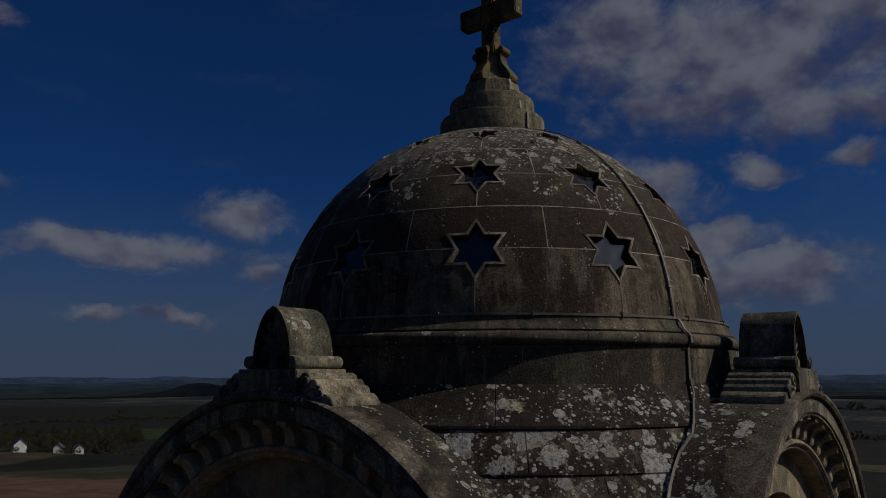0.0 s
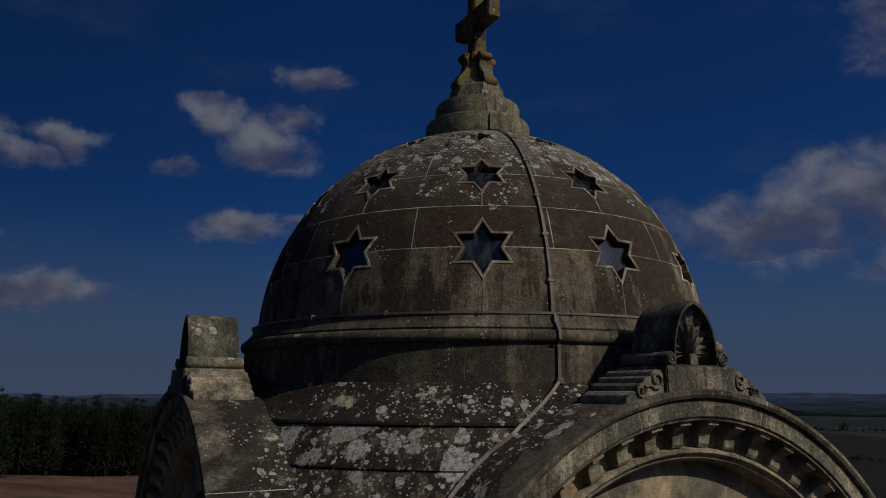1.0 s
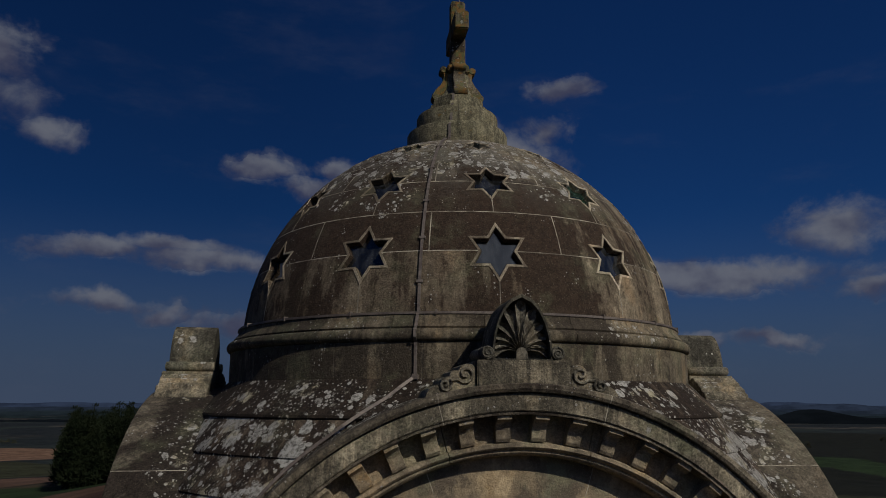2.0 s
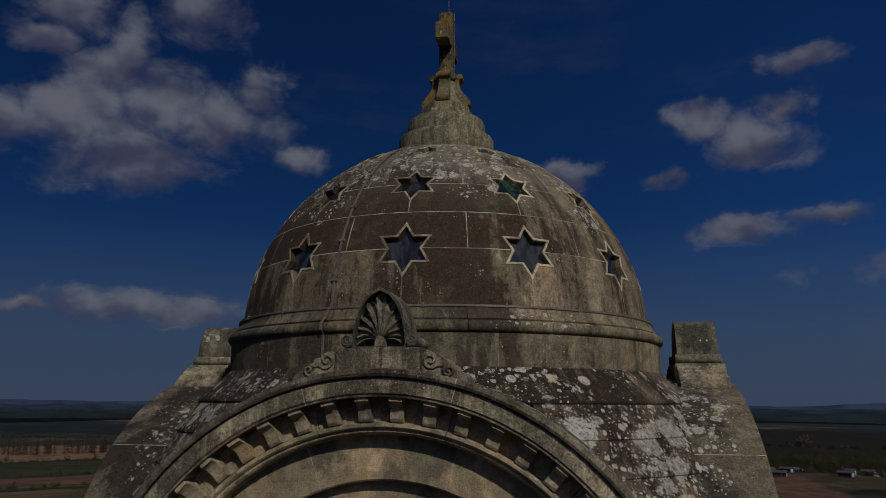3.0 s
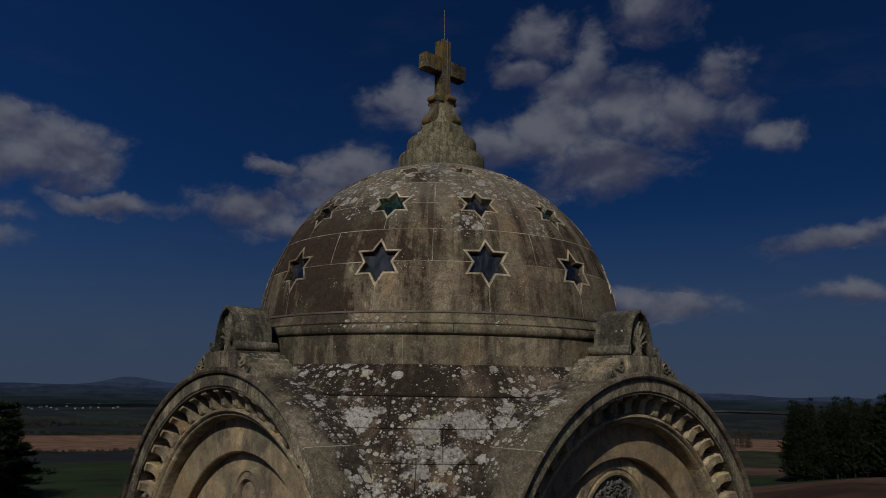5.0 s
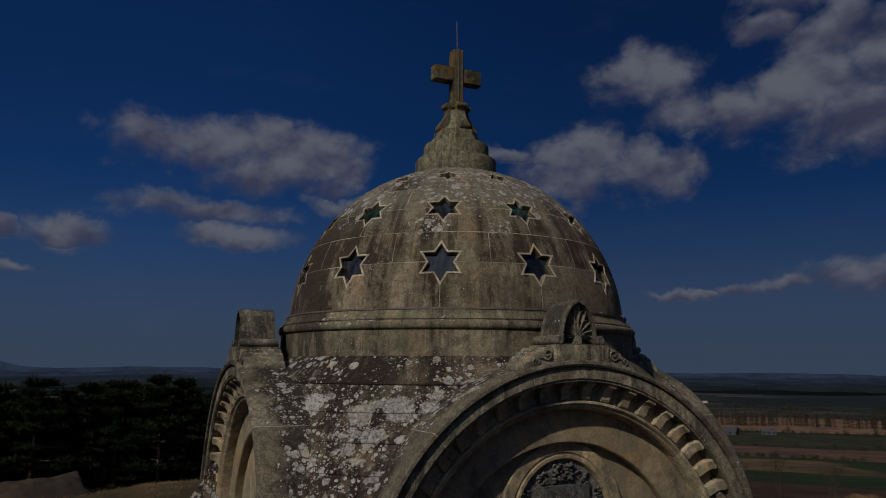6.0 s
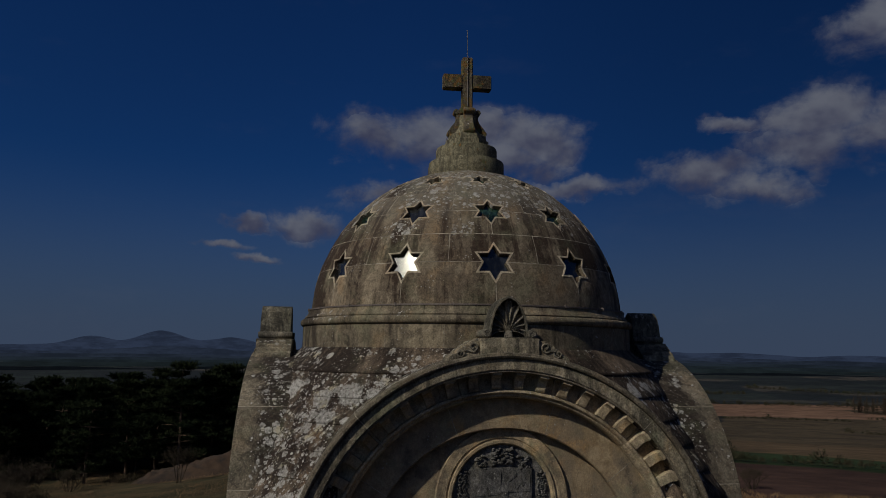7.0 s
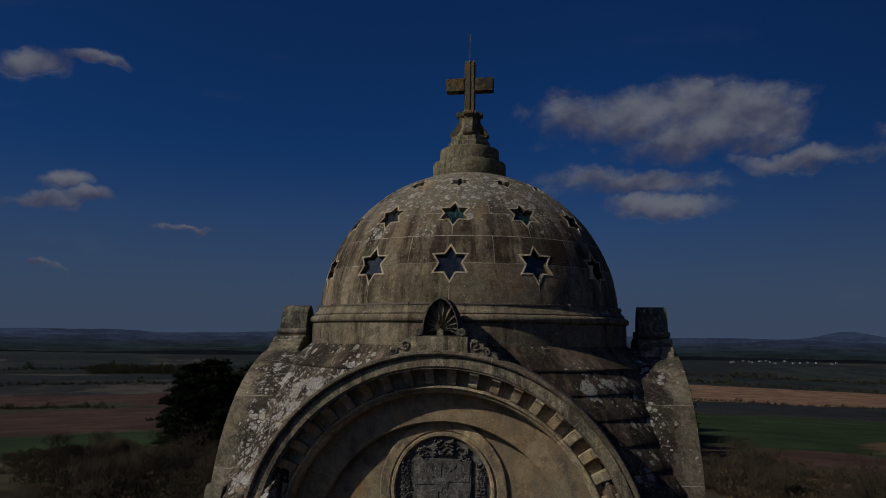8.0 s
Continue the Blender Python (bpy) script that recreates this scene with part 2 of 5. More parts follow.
    grit = n.math("MULTIPLY", n.ramp(n.noise(pos, 13.0, 7.0, 0.74, 0.6), 0.36, 0.64, 1 - 0.36 * rough, 1 + 0.36 * rough), n.ramp(grain, 0.38, 0.62, 1 + 0.32 * rough, 1 - 0.32 * rough))
    col = n.mix(1.0, col, n.xyz(grit, grit, grit), "MULTIPLY")
    col = n.mix(n.ramp(grain, 0.55, 0.70, 0.0, 0.32 * rough), col, tuple(c * 0.5 for c in dark))
    col = n.mix(n.ramp(n.noise(pos, 90.0, 2.0, 0.6), 0.60, 0.72, 0.0, 0.22), col, (base[0] * 1.5, base[1] * 1.5, base[2] * 1.5))
    if moss:
        where = n.math("MULTIPLY", n.ramp(n.noise(pos, 4.0, 6.0, 0.75), 0.60 - 0.16 * moss, 0.66 - 0.14 * moss), 0.85)
        col = n.mix(where, col, n.mix(n.ramp(n.noise(pos, 13.0, 3.0), 0.42, 0.58), (0.20, 0.105, 0.03), (0.10, 0.105, 0.04)))
    # lichen: rosettes of several sizes, thick in some patches and absent in others
    wob = n.put("ShaderNodeTexNoise", Scale=20.0, Detail=4.0, Roughness=0.65)
    n.link(pos, wob.inputs["Vector"])
    wave = n.vec("SUBTRACT", wob.outputs["Color"], (0.5, 0.5, 0.5))
    patch = n.math("ADD", n.noise(pos, 1.3, 5.0, 0.68), n.math("MULTIPLY", up.outputs[2], rise))
    # more of it grows on the sunny side
    patch = n.math("ADD", patch, n.vec("DOT_PRODUCT", pos, (0.0, -sunny, 0.0)))
    if dome:
        crown = n.math("MULTIPLY", n.ramp(lift, 24.0, 50.0), n.ramp(n.noise(pos, 2.8, 6.0, 0.72), 0.36, 0.60))
        col = n.mix(n.math("MULTIPLY", crown, 0.55), col, (0.155, 0.147, 0.120))
        # most of it crowds round the crown, and in a few clusters under the stars
        patch = n.math("ADD", patch, n.ramp(lift, 14.0, 58.0, -0.22, 0.20))
    for x, y, z, r in clusters:
        patch = n.math("ADD", patch, n.ramp(n.vec("LENGTH", n.vec("SUBTRACT", pos, (x, y, z))), 0.12 * r, r, 0.24, 0.0))
    if inward:
        patch = n.math("ADD", patch, n.math("MULTIPLY_ADD", damp, 0.16, -0.10))
    level = n.ramp(patch, 0.66 - 0.3 * lichen, 0.90 - 0.3 * lichen)
    total = 0.0
    for size, weight, least in ((3.7, big, 0.3), (7.5, 0.52, 0.3), (16.0, 0.46, 0.3), (34.0, 0.42, 0.35)):
        c = n.cells(n.vec("ADD", pos, n.vec("MULTIPLY", wave, (0.55 / size, 0.55 / size, 0.55 / size))), size)
        pick = n.put("ShaderNodeSeparateColor")
        n.link(c.outputs["Color"], pick.inputs[0])
        radius = n.math("MULTIPLY", n.math("MULTIPLY", level, weight), n.ramp(pick.outputs[0], least, 1.0))
        disc_ = n.ramp(n.math("SUBTRACT", radius, c.outputs["Distance"]), 0.0, 0.05)
        if size < 10.0:
            # dark clefts where two rosettes meet, and thalli of unlike age
            cleft = n.cells(n.vec("ADD", pos, n.vec("MULTIPLY", wave, (0.55 / size, 0.55 / size, 0.55 / size))), size, "DISTANCE_TO_EDGE")
            disc_ = n.math("MULTIPLY", disc_, n.math("MULTIPLY", n.ramp(cleft.outputs["Distance"], 0.005, 0.045, 0.25, 1.0), n.ramp(pick.outputs[1], 0.0, 1.0, 0.62, 1.0)))
        total = n.math("MAXIMUM", total, disc_)
    # a thin grey crust where the rosettes have run together
    crust = n.math("ADD", n.noise(pos, 8.0, 8.0, 0.78), n.math("MULTIPLY", level, 0.26))
    total = n.math("MAXIMUM", total, n.math("MULTIPLY", n.ramp(crust, 0.80, 0.90), 0.75))
    c = n.cells(pos, 44.0)
    pick = n.put("ShaderNodeSeparateColor")
    n.link(c.outputs["Color"], pick.inputs[0])
    few = n.math("MULTIPLY", n.ramp(n.noise(pos, 3.0, 3.0), 0.45, 0.65), n.ramp(pick.outputs[0], 1.0 - 0.4 * dots, 1.0))
    total = n.math("MAXIMUM", total, n.math("MULTIPLY", n.ramp(n.math("SUBTRACT", n.math("MULTIPLY", few, 0.5), c.outputs["Distance"]), 0.0, 0.1), 0.7))
    for x, y, z, r in spots:
        away = n.vec("LENGTH", n.vec("SUBTRACT", n.vec("ADD", pos, n.vec("MULTIPLY", wave, (0.03, 0.03, 0.03))), (x, y, z)))
        total = n.math("MAXIMUM", total, n.ramp(away, r * 0.88, r, 1.0, 0.0))
    worn = n.ramp(n.noise(pos, 30.0, 5.0, 0.75), 0.36, 0.56)
    pale = n.mix(worn, (0.20, 0.198, 0.172), (0.45, 0.43, 0.385))
    pale = n.mix(n.ramp(n.noise(pos, 4.0, 3.0), 0.55, 0.7, 0.0, 0.6), pale, (0.50, 0.42, 0.24))
    col = n.mix(n.math("MULTIPLY", total, n.ramp(worn, 0.0, 1.0, 0.62, 0.95)), col, pale)
    n.link(col, s.inputs["Base Color"])
    s.inputs["Roughness"].default_value = 0.92
    s.inputs["Specular IOR Level"].default_value = 0.2
    high = n.math("ADD", n.math("MULTIPLY", grain, 0.7), n.math("ADD", mid, n.math("MULTIPLY", total, 0.4)))
    bump(n, s, high, 0.9, 0.016)
    return m


def plain(name, a, b, scale=20.0, rough=0.8, metal=0.0, relief=0.3, depth=0.01, sheen=0.5):
    """Two tones mingled by noise, with a fine relief."""
    m, n, s = material(name)
    pos = n.put("ShaderNodeNewGeometry").outputs["Position"]
    f = n.math("ADD", n.math("MULTIPLY", n.noise(pos, scale, 5.0, 0.65), 0.6), n.math("MULTIPLY", n.noise(pos, scale * 0.17, 3.0), 0.4))
    n.link(n.mix(n.ramp(f, 0.38, 0.62), a, b), s.inputs["Base Color"])
    s.inputs["Roughness"].default_value, s.inputs["Metallic"].default_value = rough, metal
    s.inputs["Specular IOR Level"].default_value = sheen
    bump(n, s, f, relief, depth)
    return m


DOME_STONE = stone("dome_stone", (0.275, 0.228, 0.160), (0.042, 0.026, 0.017), 0.71, 0.80, 0.0, 1.0, 0.26, 0.12, 0.15, (), 0.70, 0.0, 0.34, True, 0.0,
                   ((-1.03, -1.84, 9.56, 0.38), (1.75, -1.18, 9.53, 0.38), (0.93, -1.65, 9.86, 0.38), (2.12, -0.35, 9.50, 0.38), (1.95, -1.10, 8.80, 0.28)))
DRUM_STONE = stone("drum_stone", (0.275, 0.232, 0.160), (0.058, 0.046, 0.033), 0.52, 0.56, 0.0, 1.0, 0.30, 0.12, 0.06, (), 0.66, 0.0, 0.42)
SLOPE_STONE = stone("slope_stone", (0.18, 0.138, 0.098), (0.026, 0.018, 0.013), 0.80, 0.68, 0.0, 0.8, 0.40, 0.12, 0.05, ((1.647, -2.095, 7.816, 0.066), (1.098, -2.329, 7.905, 0.045), (1.014, -2.46, 7.822, 0.05), (-2.006, -1.909, 7.719, 0.05), (-2.323, -1.722, 7.548, 0.06), (-1.2, -2.42, 7.78, 0.05)), 0.9, 0.03, 0.3)
LOW_STONE = stone("low_slope_stone", (0.20, 0.154, 0.110), (0.030, 0.020, 0.015), 0.72, 0.98, 0.0, 0.9, 0.74, 0.12, 0.0, (), 0.9, 0.045, 0.3, False, 0.0,
                  ((2.50, -1.72, 7.28, 0.34), (2.55, -1.98, 7.02, 0.36), (2.62, -2.24, 6.74, 0.42)))
ROOF_STONE = stone("roof_stone", (0.205, 0.178, 0.132), (0.034, 0.025, 0.019), 0.72, 0.70, 0.0, 1.0, 0.36, 0.12, 0.03, (), 0.9, 0.0, 0.45, False, 0.16)
ARCH_STONE = stone("arch_stone", (0.41, 0.358, 0.255), (0.09, 0.078, 0.057), 0.60, 0.55, 0.0, 0.7, 0.3, 0.12, 0.0, (), 0.95)
DENTIL_STONE = stone("dentil_stone", (0.52, 0.43, 0.29), (0.16, 0.13, 0.092), 0.42, 0.40, 0.0, 0.4, 0.25, 0.12, 0.0, (), 0.6)
FACE_STONE = stone("face_stone", (0.49, 0.382, 0.238), (0.15, 0.122, 0.09), 0.52, 0.12, 0.0, 0.2, 0.2, 0.12, 0.0, (), 0.3)
CROWN_STONE = stone("crown_stone", (0.23, 0.212, 0.14), (0.078, 0.068, 0.046), 0.50, 0.42, 0.1, 0.5, 0.25, 0.12, 0.05)
CROSS_STONE = stone("cross_stone", (0.25, 0.22, 0.16), (0.045, 0.036, 0.026), 0.68, 0.60, 0.86, 0.8, 0.3)
CARVED_STONE = stone("carved_stone", (0.30, 0.275, 0.215), (0.085, 0.078, 0.06), 0.56, 0.35, 0.0, 0.6, 0.25)
DARK_CARVING = stone("dark_carving", (0.19, 0.187, 0.175), (0.075, 0.072, 0.066), 0.45, 0.3, 0.0, 0.5, 0.2)
OLD_CARVING = stone("old_carving", (0.22, 0.205, 0.155), (0.058, 0.053, 0.040), 0.66, 0.45, 0.0, 0.6, 0.25)
RING_STONE = stone("ring_stone", (0.52, 0.405, 0.245), (0.18, 0.145, 0.10), 0.45, 0.12, 0.0, 0.2, 0.2, 0.12, 0.0, (), 0.5)
RIM_STONE = stone("rim_stone", (0.60, 0.52, 0.385), (0.17, 0.135, 0.095), 0.36, 0.3, 0.0, 0.4, 0.25, 0.12, 0.09, (), 0.6, 0.0, 0.15)
MORTAR = plain("mortar", (0.46, 0.41, 0.31), (0.12, 0.10, 0.075), 9.0, 0.95)
# shade of the unlit interior put into a dark colour
INSIDE = plain("inside_dark", (0.10, 0.09, 0.08), (0.05, 0.045, 0.04), 3.0, 0.95)
COPPER = plain("old_copper", (0.17, 0.14, 0.115), (0.09, 0.07, 0.06), 30.0, 0.62, 0.2)


def pane_material(name, tint, dust, grime=(0.50, 0.53, 0.56)):
    """Old window glass: a dark tint paints in the unlit interior; glossy by Fresnel, with a film of dust."""
    m, n, s = material(name)
    pos = n.put("ShaderNodeNewGeometry").outputs["Position"]
    out = n.t.nodes["Material Output"]
    clear = n.put("ShaderNodeBsdfTransparent", Color=(*tint, 1.0))
    gloss = n.put("ShaderNodeBsdfGlossy", Roughness=0.06, Color=(1.0, 0.95, 0.84, 1.0))
    wavy = n.put("ShaderNodeBump", Strength=0.06, Distance=0.02)
    n.link(n.noise(pos, 2.2, 1.0), wavy.inputs["Height"])
    n.link(wavy.outputs[0], gloss.inputs["Normal"])
    film = n.put("ShaderNodeBsdfDiffuse", Color=(*grime, 1.0))
    a, b = n.put("ShaderNodeMixShader"), n.put("ShaderNodeMixShader")
    n.link(n.ramp(n.noise(n.vec("MULTIPLY", pos, (17.0, 17.0, 1.6)), 1.0, 5.0, 0.65), 0.42, 0.66, dust * 0.2, dust), a.inputs[0])
    n.link(clear.outputs[0], a.inputs[1])
    n.link(film.outputs[0], a.inputs[2])
    fres = n.put("ShaderNodeFresnel", IOR=1.9)
    n.link(fres.outputs[0], b.inputs[0])
    n.link(a.outputs[0], b.inputs[1])
    n.link(gloss.outputs[0], b.inputs[2])
    n.link(b.outputs[0], out.inputs["Surface"])
    return m


PANE = pane_material("pane_glass", (0.05, 0.06, 0.07), 0.08)
GREEN_PANE = pane_material("green_pane_glass", (0.03, 0.16, 0.12), 0.7, (0.045, 0.095, 0.075))

# ---- building helpers ----
from mathutils import geometry



def to_mesh(name, bm, mat, smooth=None):
    me = bpy.data.meshes.new(name)
    bm.normal_update()
    bm.to_mesh(me)
    bm.free()
    me.materials.append(mat)
    if smooth is not None:
        me.shade_smooth()
        me.set_sharp_from_angle(angle=radians(smooth))
    return me


def part(name, me, parent, label="", turn=0.0, at=None):
    """Links a mesh (or a bmesh's mesh) as one object under a thing or a part."""
    ob = new(name, me)
    ob.parent = parent
    m = at if at is not None else pose(0, 0, 0, 0, 0, turn)
    ob.matrix_parent_inverse = parent.matrix_basis.inverted() if parent else Matrix()
    ob.matrix_basis = m
    return tagged(ob, label)


def solid(bm, rings, closed=True, caps=True):
    """Skins a row of equal point rings into a closed solid."""
    vs = [[bm.verts.new(p) for p in ring] for ring in rings]
    k = len(vs[0])
    for a, b in zip(vs, vs[1:]):
        for i in range(k if closed else k - 1):
            j = (i + 1) % k
            bm.faces.new((a[i], a[j], b[j], b[i]))
    if caps:
        bm.faces.new(vs[0][::-1])
        bm.faces.new(vs[-1])
    return vs


def fix(bm):
    bmesh.ops.recalc_face_normals(bm, faces=bm.faces)
    return bm


def ring_block(profile, a0, a1, steps):
    """A stone of a round course: a closed (radius, height) profile swept from azimuth a0 to a1 (degrees)."""
    bm = bmesh.new()
    solid(bm, [[(r * math.cos(a), r * math.sin(a), z) for r, z in profile] for a in np.radians(np.linspace(a0, a1, steps + 1))])
    return fix(bm)


ARCH_Z = 5.36


def arch_block(profile, t0, t1, steps):
    """A stone of a gable's arch that faces +x: a closed (radius, distance) profile swept round the arch's centre, 0 at its crown."""
    bm = bmesh.new()
    solid(bm, [[(d, r * math.sin(t), ARCH_Z + r * math.cos(t)) for r, d in profile] for t in np.radians(np.linspace(t0, t1, steps + 1))])
    return fix(bm)


def slab(outline, x0, x1, bevel=0.0):
    """A (y, z) outline given thickness from x0 to x1."""
    bm = bmesh.new()
    solid(bm, [[(x, y, z) for y, z in outline] for x in (x0, x1)])
    fix(bm)
    if bevel:
        bmesh.ops.bevel(bm, geom=bm.edges[:], offset=bevel, segments=2, affect="EDGES", clamp_overlap=True)
    return bm


def box(x0, x1, y0, y1, z0, z1, bevel=0.0):
    return slab([(y0, z0), (y1, z0), (y1, z1), (y0, z1)], x0, x1, bevel)


def lathe(profile, steps=48, twist=0.0):
    bm = bmesh.new()
    vs = [[bm.verts.new((r * math.cos(a), r * math.sin(a), z)) for r, z in profile] for a in np.linspace(0, 2 * math.pi, steps, endpoint=False) + twist]
    for i in range(steps):
        a, b = vs[i], vs[(i + 1) % steps]
        for j in range(len(profile) - 1):
            bm.faces.new((a[j], b[j], b[j + 1], a[j + 1]))
    bmesh.ops.remove_doubles(bm, verts=bm.verts, dist=1e-5)
    return fix(bm)


def tube(points, r, steps=6):
    """A rod through points."""
    bm = bmesh.new()
    rings = []
    ps = [Vector(p) for p in points]
    for i, p in enumerate(ps):
        d = (ps[min(i + 1, len(ps) - 1)] - ps[max(i - 1, 0)]).normalized()
        u = d.cross(Vector((0.31, 0.17, 0.93))).normalized()
        w = d.cross(u)
        rings.append([p + r * (u * math.cos(a) + w * math.sin(a)) for a in np.linspace(0, 2 * math.pi, steps, endpoint=False)])
    solid(bm, rings)
    return fix(bm)


# ---- the mausoleum ----
mausoleum = tagged(new("mausoleum"), "weathered brown sandstone mausoleum with a star-pierced dome", "mausoleum")
body = part("body", to_mesh("body", box(-2.75, 2.75, -2.75, 2.75, -0.6, 5.4, 0.02), DRUM_STONE), mausoleum)
part("base_course", to_mesh("base_course", box(-3.45, 3.45, -3.45, 3.45, -0.8, 0.5, 0.04), DRUM_STONE), mausoleum)

# dome: six courses of stones with star windows cut through their joints
R, ZC, THICK = 2.43, 8.34, 0.20
RINGS = ((16.96, 0.304), (36.84, 0.268), (57.2, 0.20))
LINES = (2.6, 16.96, 27.0, 36.84, 47.0, 57.2, 75.6)


def on_dome(az, el, r=R):
    az, el = radians(az), radians(el)
    return Vector((r * math.cos(el) * math.cos(az), r * math.cos(el) * math.sin(az), ZC + r * math.sin(el)))


def star_points(el, size, inner=1.0 / math.sqrt(3.0)):
    """Six-pointed star round azimuth 0, as (azimuth, elevation) in degrees, one point up."""
    e = radians(el)
    out, n = [], Vector((math.cos(e), 0, math.sin(e)))
    up, side = Vector((-math.sin(e), 0, math.cos(e))), Vector((0, 1, 0))
    for i in range(12):
        q, a = radians(90 + 30 * i), (size if i % 2 == 0 else size * inner) / R
        d = n * math.cos(a) + (side * math.cos(q) + up * math.sin(q)) * math.sin(a)
        out.append((math.degrees(math.atan2(d.y, d.x)), math.degrees(math.asin(d.z))))
    return out


def inside(p, poly):
    hit = False
    for (x0, y0), (x1, y1) in zip(poly, poly[1:] + poly[:1]):
        if (y0 > p[1]) != (y1 > p[1]) and p[0] < x0 + (p[1] - y0) * (x1 - x0) / (y1 - y0):
            hit = not hit
    return hit


def dome_stone(a0, a1, e0, e1, stars):
    """A curved stone between two azimuths and two elevations, less the stars."""
    gap_e = 0.06
    gap_a = 0.07 / math.cos(radians((e0 + e1) / 2))
    a0, a1, e0, e1 = a0 + gap_a, a1 - gap_a, e0 + gap_e, e1 - gap_e
    na, ne = 10, 5
    border = [(a0 + (a1 - a0) * i / na, e0) for i in range(na)] + [(a1, e0 + (e1 - e0) * i / ne) for i in range(ne)]
    border += [(a1 - (a1 - a0) * i / na, e1) for i in range(na)] + [(a0, e1 - (e1 - e0) * i / ne) for i in range(ne)]
    points, edges = list(border), [(i, (i + 1) % len(border)) for i in range(len(border))]
    points += [(a0 + (a1 - a0) * i / na, e0 + (e1 - e0) * j / ne) for i in range(1, na) for j in range(1, ne)]
    for s in stars:
        k = len(points)
        points += s
        edges += [(k + i, k + (i + 1) % len(s)) for i in range(len(s))]
    vs, _, faces, *_ = geometry.delaunay_2d_cdt([Vector(p) for p in points], edges, [], 0, 1e-4)
    bm = bmesh.new()
    top = [bm.verts.new(on_dome(v.x, v.y)) for v in vs]
    for f in faces:
        c = (sum(vs[i].x for i in f) / len(f), sum(vs[i].y for i in f) / len(f))
        if a0 < c[0] < a1 and e0 < c[1] < e1 and not any(inside(c, s) for s in stars):
            bm.faces.new([top[i] for i in f])
    rim = [e for e in bm.edges if len(e.link_faces) == 1]
    low = {}
    for e in rim:
        for v in e.verts:
            if v not in low:
                low[v] = bm.verts.new((v.co - Vector((0, 0, ZC))) * ((R - THICK) / R) + Vector((0, 0, ZC)))
    for e in rim:
        a, b = e.verts
        bm.faces.new((a, b, low[b], low[a]))
    for v in [v for v in bm.verts if not v.link_faces]:
        bm.verts.remove(v)
    return fix(bm)


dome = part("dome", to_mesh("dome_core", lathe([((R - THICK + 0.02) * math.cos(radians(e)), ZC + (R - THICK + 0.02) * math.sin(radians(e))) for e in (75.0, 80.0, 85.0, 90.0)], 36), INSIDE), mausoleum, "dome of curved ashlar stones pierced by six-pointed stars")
HOLES = [star_points(e, s * 0.81) for e, s in RINGS]
for c in range(6):
    off = 0.0 if c % 2 == 0 else -15.0
    near = []
    for k, hole in enumerate(HOLES):
        e, s = RINGS[k]
        if LINES[c] - 8 < e < LINES[c + 1] + 8:
            near += [[(a + b, el) for a, el in hole] for b in (0.0, 30.0)] if off == 0 else [hole]
    me = to_mesh("dome_stone", dome_stone(off, off + 30.0, LINES[c], LINES[c + 1], near), DOME_STONE, 30)
    for k in range(12):
        part("stone", me, dome, turn=30.0 * k)
# pale mortar behind the joints
mort = bmesh.new()


def mortar_strip(az0, el0, az1, el1):
    ps = []
    for t in np.linspace(0, 1, 9):
        az, el = az0 + (az1 - az0) * t, el0 + (el1 - el0) * t
        if any(inside((az - 30.0 * round(az / 30.0), el), h) for h in HOLES):
            if len(ps) > 1:
                break
            ps = []
            continue
        ps.append((az, el))
    if len(ps) < 2:
        return
    wide = 0.11
    rows = []
    for az, el in ps:
        if abs(el1 - el0) < 0.01:
            q = [(az, el - wide), (az, el + wide)]
        else:
            q = [(az - wide / math.cos(radians(el)), el), (az + wide / math.cos(radians(el)), el)]
        rows.append([mort.verts.new(on_dome(*q[0], R + 0.002)), mort.verts.new(on_dome(*q[1], R + 0.002))])
    for a, b in zip(rows, rows[1:]):
        mort.faces.new((a[0], a[1], b[1], b[0]))


for c in range(1, 6):
    for k in range(24):
        a = 15.0 * k
        # leave the star openings free: strips run from star to star
        clear = 0.0
        if c in (1, 3, 5):
            e, s = RINGS[c // 2]
            clear = math.degrees(s * 0.52 / (R * math.cos(radians(e))))
        if k % 2 == 0:
            mortar_strip(a + clear, LINES[c], a + 15.0, LINES[c])
        else:
            mortar_strip(a, LINES[c], a + 15.0 - clear, LINES[c])
for c in range(6):
    off = 0.0 if c % 2 == 0 else 15.0
    for k in range(12):
        lo, hi = LINES[c], LINES[c + 1]
        if c % 2 == 0 and c < 5:
            hi -= math.degrees(RINGS[c // 2][1] * 0.87 / R)
        if hi > lo:
            mortar_strip(30.0 * k + off, lo, 30.0 * k + off, hi)
tagged(part("mortar", to_mesh("mortar", mort, MORTAR), dome, "pale mortar joints"), kind="stuff")

